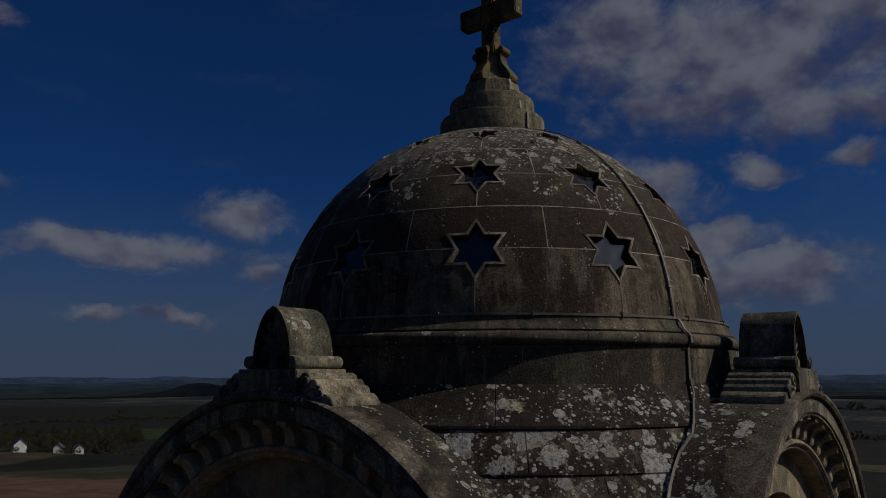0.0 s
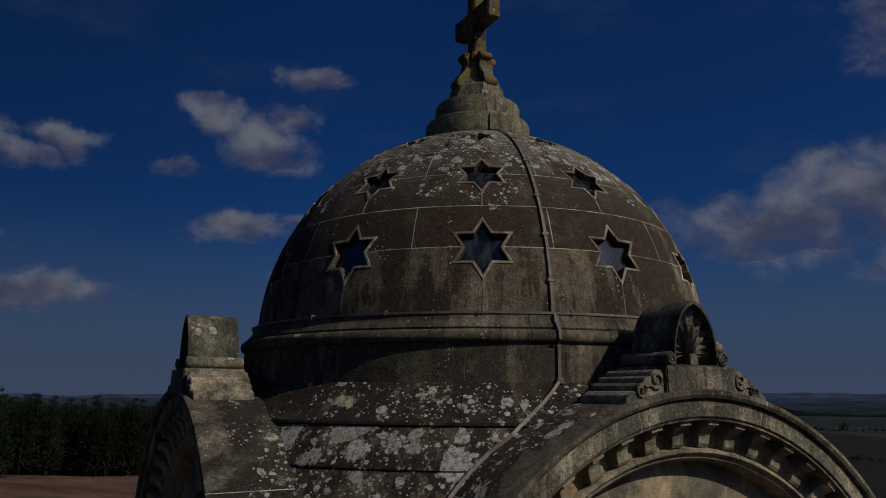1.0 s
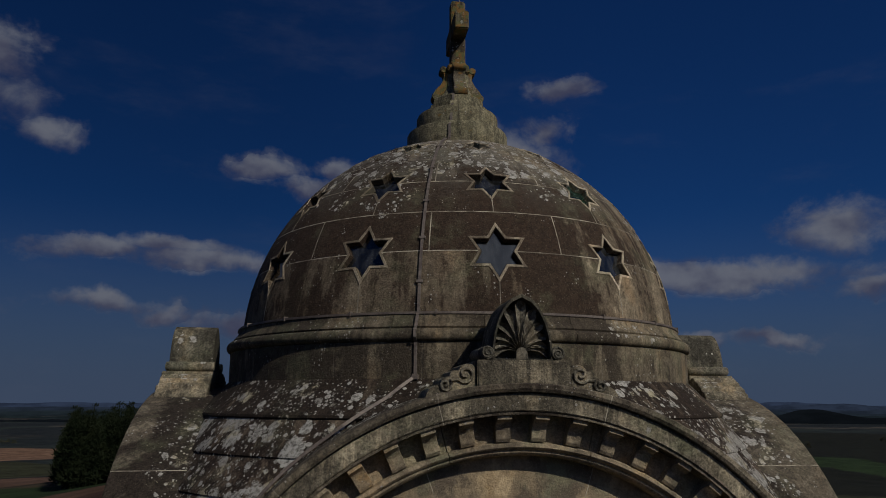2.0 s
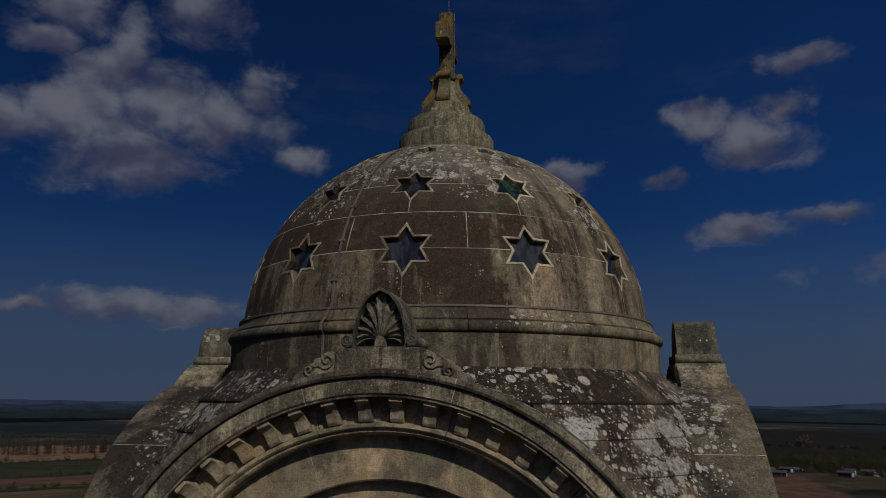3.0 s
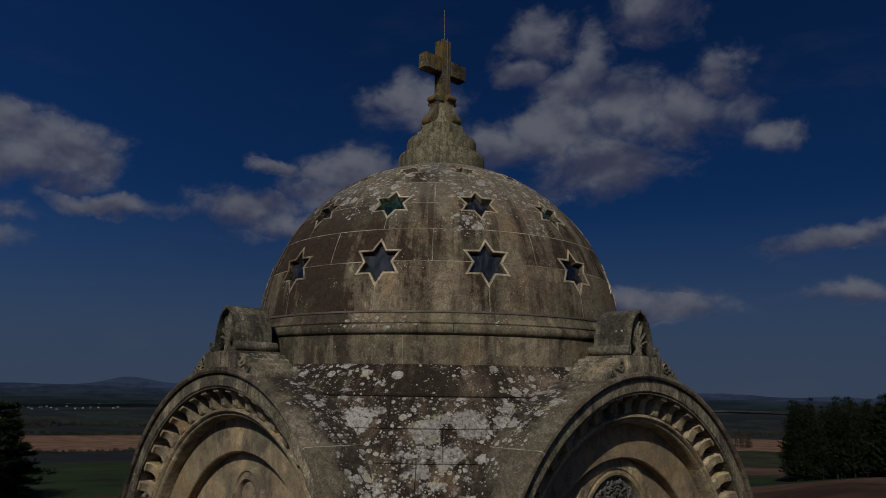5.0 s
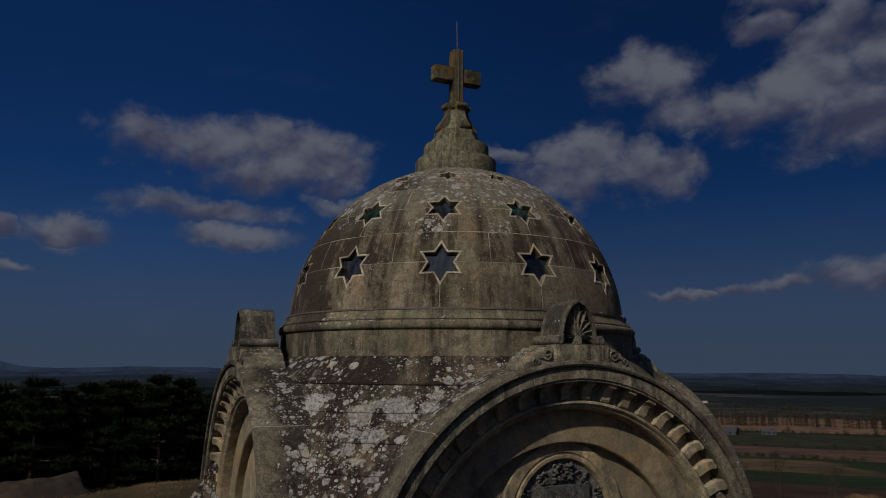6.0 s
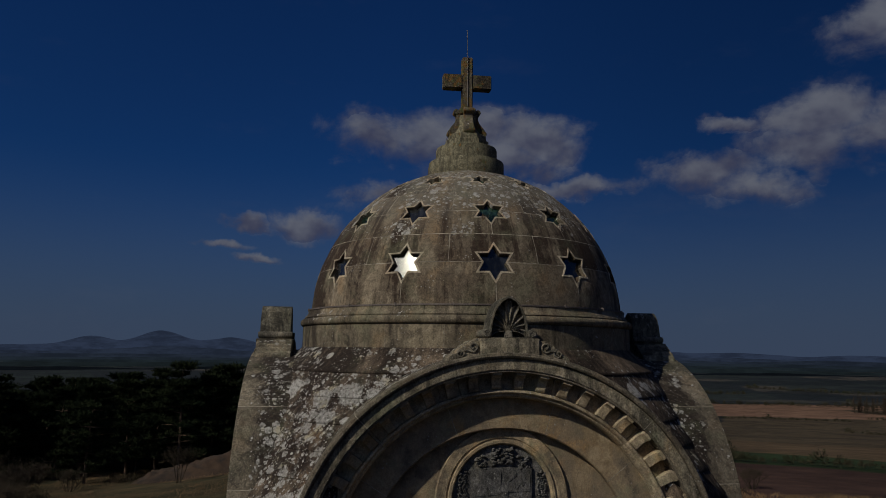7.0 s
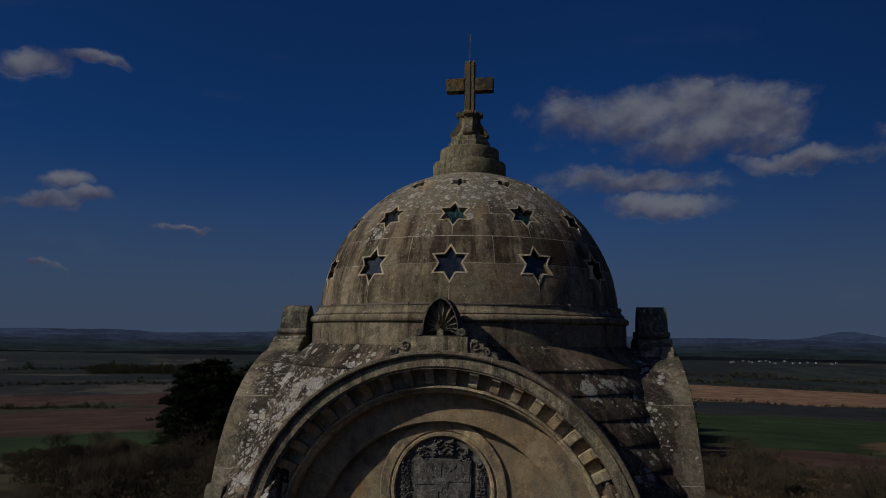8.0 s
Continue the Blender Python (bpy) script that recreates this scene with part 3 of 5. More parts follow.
for (e, s), pane_mat in zip(RINGS, (PANE, PANE, GREEN_PANE)):
    outer, hole = star_points(e, s), star_points(e, s * 0.81)
    bm = bmesh.new()
    rows = [[on_dome(a, el, R - 0.01) for a, el in outer], [on_dome(a, el, R + 0.007) for a, el in star_points(e, s * 0.985)], [on_dome(a, el, R + 0.007) for a, el in star_points(e, s * 0.845)], [on_dome(a, el, R - 0.02) for a, el in hole]]
    solid(bm, rows, caps=False)
    rim_me = to_mesh("star_surround", fix(bm), RIM_STONE)
    bm = bmesh.new()
    c = on_dome(0, e, R - 0.060)
    n = (c - Vector((0, 0, ZC))).normalized()
    flat = [on_dome(a, el, R) for a, el in star_points(e, s * 0.9)]
    flat = [p - n * ((p - c).dot(n)) for p in flat]
    solid(bm, [[p - n * 0.006 for p in flat], flat])
    pane_me = to_mesh("pane", fix(bm), pane_mat)
    green = pane_me.copy()
    green.materials[0] = GREEN_PANE
    for k in range(12):
        part("star_surround", rim_me, dome, "pale worn star-shaped rim", 30.0 * k)
        g = e > 30 and k in (1, 3, 6, 10, 0)
        ob = part("pane", green if g else pane_me, dome, "greenish star-shaped glass" if g else "dark star-shaped glass", 30.0 * k)
        ob.visible_shadow = False

# mouldings and drum below the dome
MOULD = [(2.30, 8.50), (2.425, 8.50), (2.46, 8.485), (2.47, 8.465), (2.472, 8.44), (2.49, 8.41), (2.515, 8.385), (2.525, 8.365), (2.515, 8.35), (2.555, 8.345), (2.578, 8.325), (2.588, 8.295), (2.582, 8.265), (2.565, 8.245), (2.54, 8.238), (2.30, 8.238)]
DRUM = [(2.25, 8.236), (2.538, 8.236), (2.546, 8.228), (2.546, 7.915), (2.25, 7.915)]
gap = 0.055
drum = part("drum", to_mesh("drum_core", lathe([(2.24, 8.52), (2.24, 6.0)], 48), INSIDE), mausoleum, "round drum under the dome")
mould_me = to_mesh("moulding_stone", ring_block(MOULD, gap, 18 - gap, 8), DRUM_STONE, 35)
drum_me = to_mesh("drum_stone", ring_block(DRUM, gap, 18 - gap, 8), DRUM_STONE, 35)
for k in range(20):
    part("moulding_stone", mould_me, drum, turn=-129.6 + 18 * k)
    part("drum_stone", drum_me, drum, turn=-141.4 + 18 * k)
part("mortar", to_mesh("drum_mortar", lathe([(2.5435, 8.232), (2.5435, 7.92)], 96), MORTAR), drum)

# sloping weather courses in the corners between the gables
COURSES = [(2.55, 7.93, 2.862, 7.61)]
r, z = 2.846, 7.613
while z > 5.6:
    COURSES.append((r, z, r + 0.214, z - 0.303))
    r, z = r + 0.201, z - 0.30
for i, (r0, z0, r1, z1) in enumerate(COURSES):
    prof = [(r0 - 0.3, z0), (r0, z0), (r0 + (r1 - r0) * 0.5, z0 + (z1 - z0) * 0.48), (r1, z1 + 0.025), (r1 + 0.004, z1 + 0.005), (r1 - 0.010, z1 - 0.012), (r0 - 0.3, z1 - 0.012)]
    if i == 0:
        me = to_mesh("slope_stone", ring_block(prof, gap, 22.5 - gap, 8), SLOPE_STONE, 35)
        for k in range(16):
            part("slope_stone", me, drum, turn=11.25 + 22.5 * k)
    else:
        half = (20.0, 15.0, 12.5, 12.0, 12.0, 12.0, 12.0)[min(i - 1, 6)]
        cut = (-0.35, 0.2, -0.1, 0.3, 0.0, -0.2, 0.25)[min(i - 1, 6)] * half
        for b0, b1 in ((-half, cut), (cut, half)):
            me = to_mesh("slope_stone", ring_block(prof, b0 + gap, b1 - gap, 6), LOW_STONE, 35)
            for k in range(4):
                part("slope_stone", me, drum, turn=45 + 90 * k)

# gables: barrel roof, arch, dentils, tympanum
JOINTS = (-96, -70, -44.5, -15, 15, 44.5, 70, 96)
ROOF = [(2.3, 1.6), (2.525, 1.6), (2.525, 3.225), (2.515, 3.245), (2.485, 3.25), (2.462, 3.235), (2.458, 3.19), (2.3, 3.19)]
FASCIA = [(2.30, 2.7), (2.452, 2.7), (2.452, 3.196), (2.444, 3.205), (2.33, 3.205), (2.322, 3.197), (2.322, 2.99), (2.30, 2.99)]
BED = [(2.08, 2.7), (2.318, 2.7), (2.318, 2.985), (2.08, 2.985)]
SCOTIA = [(2.0, 2.62), (2.096, 2.62), (2.096, 3.03), (2.085, 3.05), (2.062, 3.055), (2.045, 3.04), (2.038, 3.02), (2.022, 3.02), (2.005, 3.005), (1.995, 2.975), (1.985, 2.62)]
BAND = [(1.62, 2.60), (2.0, 2.60), (2.0, 2.865), (1.635, 2.865), (1.62, 2.85)]


def dentil():
    """A curved bracket under the fascia, at the crown of the arch."""
    side = [(2.32, 2.98), (2.32, 3.165), (2.264, 3.165), (2.258, 3.138), (2.237, 3.102), (2.203, 3.078), (2.16, 3.068), (2.125, 3.066), (2.10, 3.05), (2.096, 2.98)]
    bm = bmesh.new()
    solid(bm, [[(d, y, ARCH_Z + r) for r, d in side] for y in (-0.056, 0.056)])
    fix(bm)
    bmesh.ops.bevel(bm, geom=bm.edges[:], offset=0.003, segments=1, affect="EDGES")
    return bm


def disc(r, x0, x1, steps=40):
    """A half round plate with a straight foot, in the arch."""
    rim = [(r * math.sin(t), ARCH_Z + r * math.cos(t)) for t in np.linspace(-math.pi / 2, math.pi / 2, steps)]
    return slab(rim + [(r, 3.0), (-r, 3.0)], x0, x1)


def ellipse_ring(y, z, ry, rz, profile, steps=40):
    """A moulding round an oval: profile of (outward, x)."""
    bm = bmesh.new()
    rows = [[(x, y + (ry + o) * math.sin(t), z + (rz + o) * math.cos(t)) for o, x in profile] for t in np.linspace(0, 2 * math.pi, steps, endpoint=False)]
    solid(bm, rows + [rows[0]], caps=False)
    bmesh.ops.remove_doubles(bm, verts=bm.verts, dist=1e-5)
    return fix(bm)


def lumps_disc(y, z, r):
    """A shallow domed boss."""
    bm = lathe([(0.0, 0.045), (r * 0.4, 0.04), (r * 0.75, 0.02), (r, 0.0), (r, -0.03)], 20)
    bm.transform(Matrix.Translation((2.755, y, z)) @ pose(0, 0, 0, 0, 90, 0))
    return bm


G = {"dentil": to_mesh("dentil", dentil(), DENTIL_STONE)}
for name, prof, mat in (("roof_stone", ROOF, ROOF_STONE), ("fascia_stone", FASCIA, ARCH_STONE), ("bed_stone", BED, DENTIL_STONE), ("moulding_stone", SCOTIA, DENTIL_STONE), ("band_stone", BAND, FACE_STONE)):
    cuts = JOINTS if name != "band_stone" else (-92, -58, -20, 18, 52, 92)
    G[name] = [to_mesh(name, arch_block(prof, a + 0.09, b - 0.09, 10), mat, 32) for a, b in zip(cuts, cuts[1:])]
    G[name + "_mortar"] = [to_mesh("mortar", arch_block(prof, a - 0.09, a + 0.09, 2), MORTAR) for a in cuts[1:-1]] if name in ("roof_stone", "fascia_stone", "band_stone") else []
G["tympanum"] = to_mesh("tympanum", disc(1.66, 2.45, 2.745), FACE_STONE)
G["side"] = to_mesh("side", box(2.2, 3.08, -2.52, -1.95, -0.6, ARCH_Z), ARCH_STONE)
G["side2"] = to_mesh("side2", box(2.2, 3.08, 1.95, 2.52, -0.6, ARCH_Z), ARCH_STONE)
G["wall"] = to_mesh("lower_wall", box(2.3, 2.66, -1.95, 1.95, -0.6, 4.6), FACE_STONE)
G["wreath"] = to_mesh("wreath", ellipse_ring(0, 6.13, 0.60, 0.66, [(0.21, 2.70), (0.21, 2.77), (0.20, 2.785), (0.085, 2.787), (0.075, 2.775), (0.06, 2.775), (0.05, 2.80), (0.02, 2.80), (0.0, 2.775), (0.0, 2.66)]), RING_STONE, 40)
G["rosette"] = to_mesh("rosette", ellipse_ring(0, 6.50, 0.18, 0.18, [(0.15, 2.70), (0.15, 2.765), (0.135, 2.79), (0.105, 2.795), (0.09, 2.775), (0.06, 2.772), (0.05, 2.795), (0.02, 2.80), (0.0, 2.775), (0.0, 2.70)]), FACE_STONE, 40)
G["rosette_boss"] = to_mesh("rosette_boss", lumps_disc(0.0, 6.50, 0.17), FACE_STONE, 50)


def palmette_outline(scale=1.0, steps=14):
    """The blunt pointed arch of the ridge ornament, (y, z) from its left foot to its right one."""
    half = []
    for t in np.linspace(0, 1, steps):
        half.append((0.232 * (1 - t ** 2.25) ** 0.60 * scale, 8.05 + 0.012 * (scale < 1) + 0.50 * t * scale))
    return [(-y, z) for y, z in half] + half[-2::-1]


def leaf(angle, length, wide):
    """A hollowed palmette leaf with a raised rim that bends outwards, from the boss at the foot."""
    bm = bmesh.new()
    rows = []
    for t in np.linspace(0, 1, 10):
        a = radians(angle) * (0.42 + 0.65 * t)
        d = 0.045 + (length - 0.045) * t
        c = Vector((3.04, math.sin(a) * d, 8.08 + math.cos(a) * d))
        side = Vector((0, math.cos(a), -math.sin(a)))
        w = wide * (0.17 + 0.92 * t) * (1.0 if t < 0.85 else math.sqrt(max(0.12, 1 - ((t - 0.85) / 0.16) ** 2)))
        h = 0.082
        rows.append([c - side * w, c - side * w * 0.92 + Vector((h, 0, 0)), c - side * w * 0.5 + Vector((h * 0.75, 0, 0)), c + Vector((h * 0.62, 0, 0)), c + side * w * 0.5 + Vector((h * 0.75, 0, 0)), c + side * w * 0.92 + Vector((h, 0, 0)), c + side * w])
    solid(bm, rows)
    return fix(bm)


def spiral(y, z, r, x, flip=1, turns=1.6):
    """A scroll's raised thread on a front face."""
    ps = []
    for t in np.linspace(0, 1, 22):
        a, q = flip * turns * 2 * math.pi * t, r * (1 - 0.82 * t)
        ps.append((x, y + q * math.sin(a), z + q * math.cos(a)))
    return tube(ps, r * 0.17, 5)


def rolled(y, z, r, x0, x1):
    bm = bmesh.new()
    solid(bm, [[(x, y + q * math.cos(a), z + q * math.sin(a)) for a in np.linspace(0, 2 * math.pi, 16, endpoint=False)] for x, q in ((x0, r * 0.9), (x0 + 0.01, r), (x1 - 0.012, r), (x1, r * 0.86))])
    return fix(bm)


outer, inner = palmette_outline(), palmette_outline(0.92)
bm = bmesh.new()
solid(bm, [[(x, y, z) for y, z in outer] for x in (2.72, 3.16)] + [[(3.172, y * 0.985, z) for y, z in outer], [(3.172, y, z) for y, z in inner], [(3.045, y * 0.98, z) for y, z in inner]])
G["ornament"] = to_mesh("ridge_ornament", fix(bm), OLD_CARVING, 40)


def leaf_length(angle):
    """How far a leaf reaches from the boss to the inside of the rim."""
    a = radians(abs(angle) * 1.07)
    d = 0.1
    while d < 0.5:
        y, t = math.sin(a) * d, (0.018 + math.cos(a) * d) / 0.46
        if t >= 1.0 or t < 0.0 or y >= 0.213 * (1 - t ** 2.25) ** 0.60:
            break
        d += 0.004
    return d * 0.965


G["leaf"] = []
for a in (0, 15.5, -15.5, 31.5, -31.5, 48, -48, 65, -65, 82, -82):
    l = leaf_length(a)
    G["leaf"].append(to_mesh("leaf", leaf(a, l, 0.026 + 0.052 * l), CARVED_STONE, 50))
boss = [(-0.045, 8.056)] + [(-0.045 * math.cos(t), 8.10 + 0.05 * math.sin(t)) for t in np.linspace(0, math.pi, 9)] + [(0.045, 8.056)]
G["boss"] = to_mesh("boss", slab(boss, 3.07, 3.15, 0.008), CARVED_STONE)
G["plinth"] = to_mesh("plinth", box(2.68, 3.215, -0.352, 0.352, 7.83, 8.05, 0.008), ARCH_STONE)
G["scroll"] = [to_mesh("scroll", rolled(s * 0.268, 8.103, 0.053, 2.69, 3.185), CARVED_STONE, 40) for s in (1, -1)]
G["thread"] = [to_mesh("thread", spiral(s * 0.268, 8.103, 0.044, 3.186, s), CARVED_STONE) for s in (1, -1)]
BRACKET = [(0.356, 7.72), (0.356, 7.99), (0.385, 8.018), (0.43, 8.022), (0.47, 8.0), (0.482, 7.968), (0.515, 7.975), (0.545, 7.955), (0.552, 7.925), (0.585, 7.925), (0.612, 7.90), (0.618, 7.868), (0.66, 7.862), (0.70, 7.835), (0.72, 7.80), (0.74, 7.70)]
G["bracket"] = [to_mesh("bracket", slab([(s * y, z) for y, z in BRACKET], 2.68, 3.185, 0.006), ARCH_STONE) for s in (1, -1)]


def s_scroll(side):
    """A raised S of two volutes on the bracket's front, the greater one by the plinth."""
    ps = []
    for (y, z, r), way_, a0, out in (((0.435, 7.945, 0.068), 1, 2.2, True), ((0.585, 7.868, 0.052), -1, 5.4, False)):
        row = []
        for t in np.linspace(0, 1, 16):
            a, q = a0 + way_ * 1.35 * 2 * math.pi * t, r * (1 - 0.85 * t)
            row.append((3.190, side * (y + q * math.sin(a)), z + q * math.cos(a)))
        ps += row[::-1] if out else row
    return tube(ps, 0.0125, 6)


G["volute"] = [to_mesh("volute", s_scroll(q), CARVED_STONE, 60) for q in (1, -1)]

G["shoulder"] = []
for q in (1, -1):
    bm = rolled(q * 2.55, 5.95, 0.10, 2.95, 3.22)
    arm = slab([(q * 2.5, 5.5), (q * 2.72, 5.5), (q * 2.73, 5.95), (q * 2.66, 6.05), (q * 2.5, 5.98)], 2.95, 3.20, 0.01)
    thread = spiral(q * 2.55, 5.95, 0.085, 3.222, q)
    for extra in (arm, thread):
        me = bpy.data.meshes.new("extra")
        extra.to_mesh(me)
        bm.from_mesh(me)
    G["shoulder"].append(to_mesh("shoulder_scroll", bm, CARVED_STONE, 40))

# coat of arms in the wreath
G["panel"] = to_mesh("panel", slab([(0.62 * math.sin(t), 6.13 + 0.68 * math.cos(t)) for t in np.linspace(0, 2 * math.pi, 32, endpoint=False)], 2.60, 2.752), DARK_CARVING)
bm = slab([(-0.36, 5.75), (-0.28, 5.60), (0.0, 5.50), (0.28, 5.60), (0.36, 5.75), (0.37, 6.52), (-0.37, 6.52)], 2.72, 2.785, 0.012)
G["shield"] = to_mesh("shield", bm, DARK_CARVING)


def lumps(y, z, w, h, count, seed, x=2.76):
    """A cluster of worn carved knobs."""
    rnd = random.Random(seed)
    bm = bmesh.new()
    for _ in range(count):
        s = rnd.uniform(0.16, 0.32) * min(w, h)
        m = Matrix.Translation((x + rnd.uniform(0, 0.025), y + rnd.uniform(-w, w), z + rnd.uniform(-h, h))) @ pose(0, 0, 0, rnd.uniform(0, 90), rnd.uniform(0, 90), 0) @ Matrix.Diagonal((s * 0.6, s * rnd.uniform(0.5, 1.5), s * rnd.uniform(0.6, 1.2), 1))
        bmesh.ops.create_icosphere(bm, subdivisions=2, radius=1.0, matrix=m)
    return bm


G["crest"] = [to_mesh("crest", lumps(0.0, 6.64, 0.12, 0.10, 64, 4), DARK_CARVING, 60), to_mesh("crest", lumps(0.27, 6.58, 0.075, 0.08, 26, 5), DARK_CARVING, 60), to_mesh("crest", lumps(-0.27, 6.58, 0.075, 0.08, 26, 6), DARK_CARVING, 60)]
G["drapery"] = [to_mesh("drapery", lumps(s * 0.48, 6.12, 0.055, 0.36, 190, 8 + s, 2.755), DARK_CARVING, 60) for s in (1, -1)]
charges = []
rnd = random.Random(12)
for y, z, w, h in ((-0.18, 6.34, 0.17, 0.15), (0.19, 6.36, 0.16, 0.13), (-0.2, 6.02, 0.15, 0.14), (0.17, 6.0, 0.18, 0.15), (0.0, 6.2, 0.07, 0.09), (-0.05, 5.75, 0.2, 0.1)):
    charges.append(slab([(y - w, z - h), (y + w * 0.9, z - h * 0.9), (y + w, z + h * 0.9), (y - w * 0.93, z + h)], 2.78, 2.79 + 0.006 * rnd.random(), 0.005))
    for _ in range(5):
        yy, zz, q = y + rnd.uniform(-0.7, 0.7) * w, z + rnd.uniform(-0.7, 0.7) * h, rnd.uniform(0.02, 0.045)
        charges.append(slab([(yy + q * rnd.uniform(0.6, 1.1) * math.cos(a), zz + q * rnd.uniform(0.6, 1.2) * math.sin(a)) for a in np.linspace(0, 2 * math.pi, 7, endpoint=False)], 2.785, 2.795 + 0.006 * rnd.random(), 0.003))
G["charge"] = [to_mesh("charge", b, DARK_CARVING) for b in charges]

for k in range(4):
    turn = 90.0 * k
    gable = part("gable", G["tympanum"], mausoleum, "arched gable with dentils round a carved medallion", turn)
    for name in ("roof_stone", "fascia_stone", "bed_stone", "moulding_stone", "band_stone"):
        for me in G[name]:
            part(name, me, gable, turn=turn)
        for me in G[name + "_mortar"]:
            part("mortar", me, gable, turn=turn)
    for i in range(-13, 13):
        a = radians(7.2 * (i + 0.5))
        m = pose(0, 0, 0, 0, 0, turn) @ Matrix.Translation((0, 0, ARCH_Z)) @ Matrix.Rotation(-a, 4, "X") @ Matrix.Translation((0, 0, -ARCH_Z))
        part("dentil", G["dentil"], gable, at=m)
    for name in ("side", "side2", "wall"):
        part("pier" if name != "wall" else "lower_wall", G[name], gable, turn=turn)
    if k in (0, 1):
        part("wreath", G["wreath"], gable, "round stone moulding of the medallion", turn)
        part("panel", G["panel"], gable, "", turn)
        part("shield", G["shield"], gable, "dark carved heraldic shield", turn)
        for name in ("crest", "drapery", "charge"):
            for me in G[name]:
                part(name, me, gable, turn=turn)
    else:
        part("rosette", G["rosette"], gable, "round stone rosette of ringed mouldings", turn)
        part("rosette_boss", G["rosette_boss"], gable, "", turn)
    for i in (0, 1):
        part("shoulder_scroll", G["shoulder"][i], gable, turn=turn)
    orn = part("ridge_ornament", G["ornament"], mausoleum, "carved palmette block on the gable's crown", turn)
    for me in G["leaf"]:
        part("leaf", me, orn, turn=turn)
    part("boss", G["boss"], orn, turn=turn)
    part("plinth", G["plinth"], orn, turn=turn)
    for name in ("scroll", "thread", "bracket", "volute"):
        for me in G[name]:
            part(name, me, orn, turn=turn)

# spire and cross
spire = part("spire", to_mesh("spire_base", lathe([(0.0, 10.6), (0.60, 10.6), (0.617, 10.70), (0.617, 10.92), (0.605, 10.945), (0.52, 10.957), (0.51, 10.975), (0.0, 10.975)], 40), CROWN_STONE, 30), mausoleum, "stepped stone finial under the cross")
part("tier", to_mesh("tier", lathe([(0.0, 10.965), (0.503, 10.965), (0.503, 11.15), (0.488, 11.185), (0.40, 11.20), (0.385, 11.222), (0.0, 11.222)], 40), CROWN_STONE, 30), spire)
bm = lathe([(0.0, 11.215), (0.372, 11.215), (0.372, 11.30), (0.335, 11.315), (0.325, 11.395), (0.305, 11.415), (0.0, 11.415)], 8, math.pi / 8)
part("octagon", to_mesh("octagon", bm, CROWN_STONE), spire)
part("knop", to_mesh("knop", lathe([(0.0, 11.40), (0.25, 11.40), (0.225, 11.45), (0.175, 11.52), (0.145, 11.59), (0.155, 11.68), (0.145, 11.75), (0.0, 11.78)], 24), CROWN_STONE, 50), spire)


def scroll_bracket():
    """An S-shaped bracket that clasps the knop, rolled at its head and its foot."""
    outer = [(0.20, 11.79), (0.176, 11.745), (0.182, 11.68), (0.215, 11.615), (0.272, 11.55), (0.312, 11.485), (0.32, 11.435), (0.308, 11.405)]
    inner = [(0.10, 11.405), (0.10, 11.80)]
    bm = slab(outer + inner, -0.075, 0.075, 0.006)
    for r, z, q, w in ((0.182, 11.815, 0.046, 0.082), (0.272, 11.452, 0.055, 0.088)):
        me = bpy.data.meshes.new("roll")
        rolled(r, z, q, -w, w).to_mesh(me)
        bm.from_mesh(me)
    bm.transform(pose(0, 0, 0, 0, 0, -90))
    return bm


me = to_mesh("scroll_bracket", scroll_bracket(), CROSS_STONE, 40)
for k in range(4):
    part("scroll_bracket", me, spire, turn=90 * k)
part("collar", to_mesh("collar", box(-0.135, 0.135, -0.135, 0.135, 11.76, 11.875, 0.015), CROSS_STONE), spire)
cross = part("cross", to_mesh("cross_shaft", box(-0.088, 0.088, -0.088, 0.088, 11.86, 12.765, 0.014), CROSS_STONE), mausoleum, "stone cross with orange lichen")
for s in (1, -1):
    y = sorted((s * 0.0875, s * 0.405))
    part("cross_arm", to_mesh("cross_arm", box(-0.085, 0.085, y[0], y[1], 12.222, 12.462, 0.012), CROSS_STONE), cross)

# lightning conductor: strap down the dome, band round its foot, thin rod on the cross
A = -106.6
strap = [on_dome(A, e, R + 0.012) for e in np.linspace(75, 3, 26)]
polar = [(2.482, 8.47), (2.53, 8.39), (2.592, 8.33), (2.598, 8.27), (2.556, 8.23), (2.556, 7.95)]
strap += [Vector((r * math.cos(radians(A)), r * math.sin(radians(A)), z)) for r, z in polar]


def ribbon(points, wide, thick=0.008):
    """A flat strap that lies along points, its flat side outwards from the axis."""
    bm = bmesh.new()
    rows = []
    for i, p in enumerate(points):
        d = (points[min(i + 1, len(points) - 1)] - points[max(i - 1, 0)]).normalized()
        o = Vector((p.x, p.y, max(0.0, p.z - ZC))).normalized()
        w = d.cross(o).normalized() * wide / 2
        o = w.cross(d).normalized() * thick
        rows.append([p - w, p + w, p + w + o, p - w + o])
    solid(bm, rows)
    return fix(bm)


conductor = part("conductor", to_mesh("conductor", ribbon(strap, 0.026), COPPER), mausoleum, "weathered copper lightning strap")
valley = [Vector((2.56 * math.cos(radians(A)), 2.56 * math.sin(radians(A)), 7.95)), Vector((-0.86, -2.52, 7.86)), Vector((-0.97, -2.55, 7.775)), Vector((-1.17, -2.615, 7.655)), Vector((-1.31, -2.645, 7.56))]
for z in (7.44, 7.34, 7.24, 7.14, 7.0, 6.8, 6.6):
    side, out = -math.sqrt(2.55 ** 2 - (z - ARCH_Z) ** 2), 2.60 + (7.90 - z) * 0.72
    valley.append(Vector((side, -math.sqrt(max(0.1, out ** 2 - side ** 2)) - 0.07, z)))
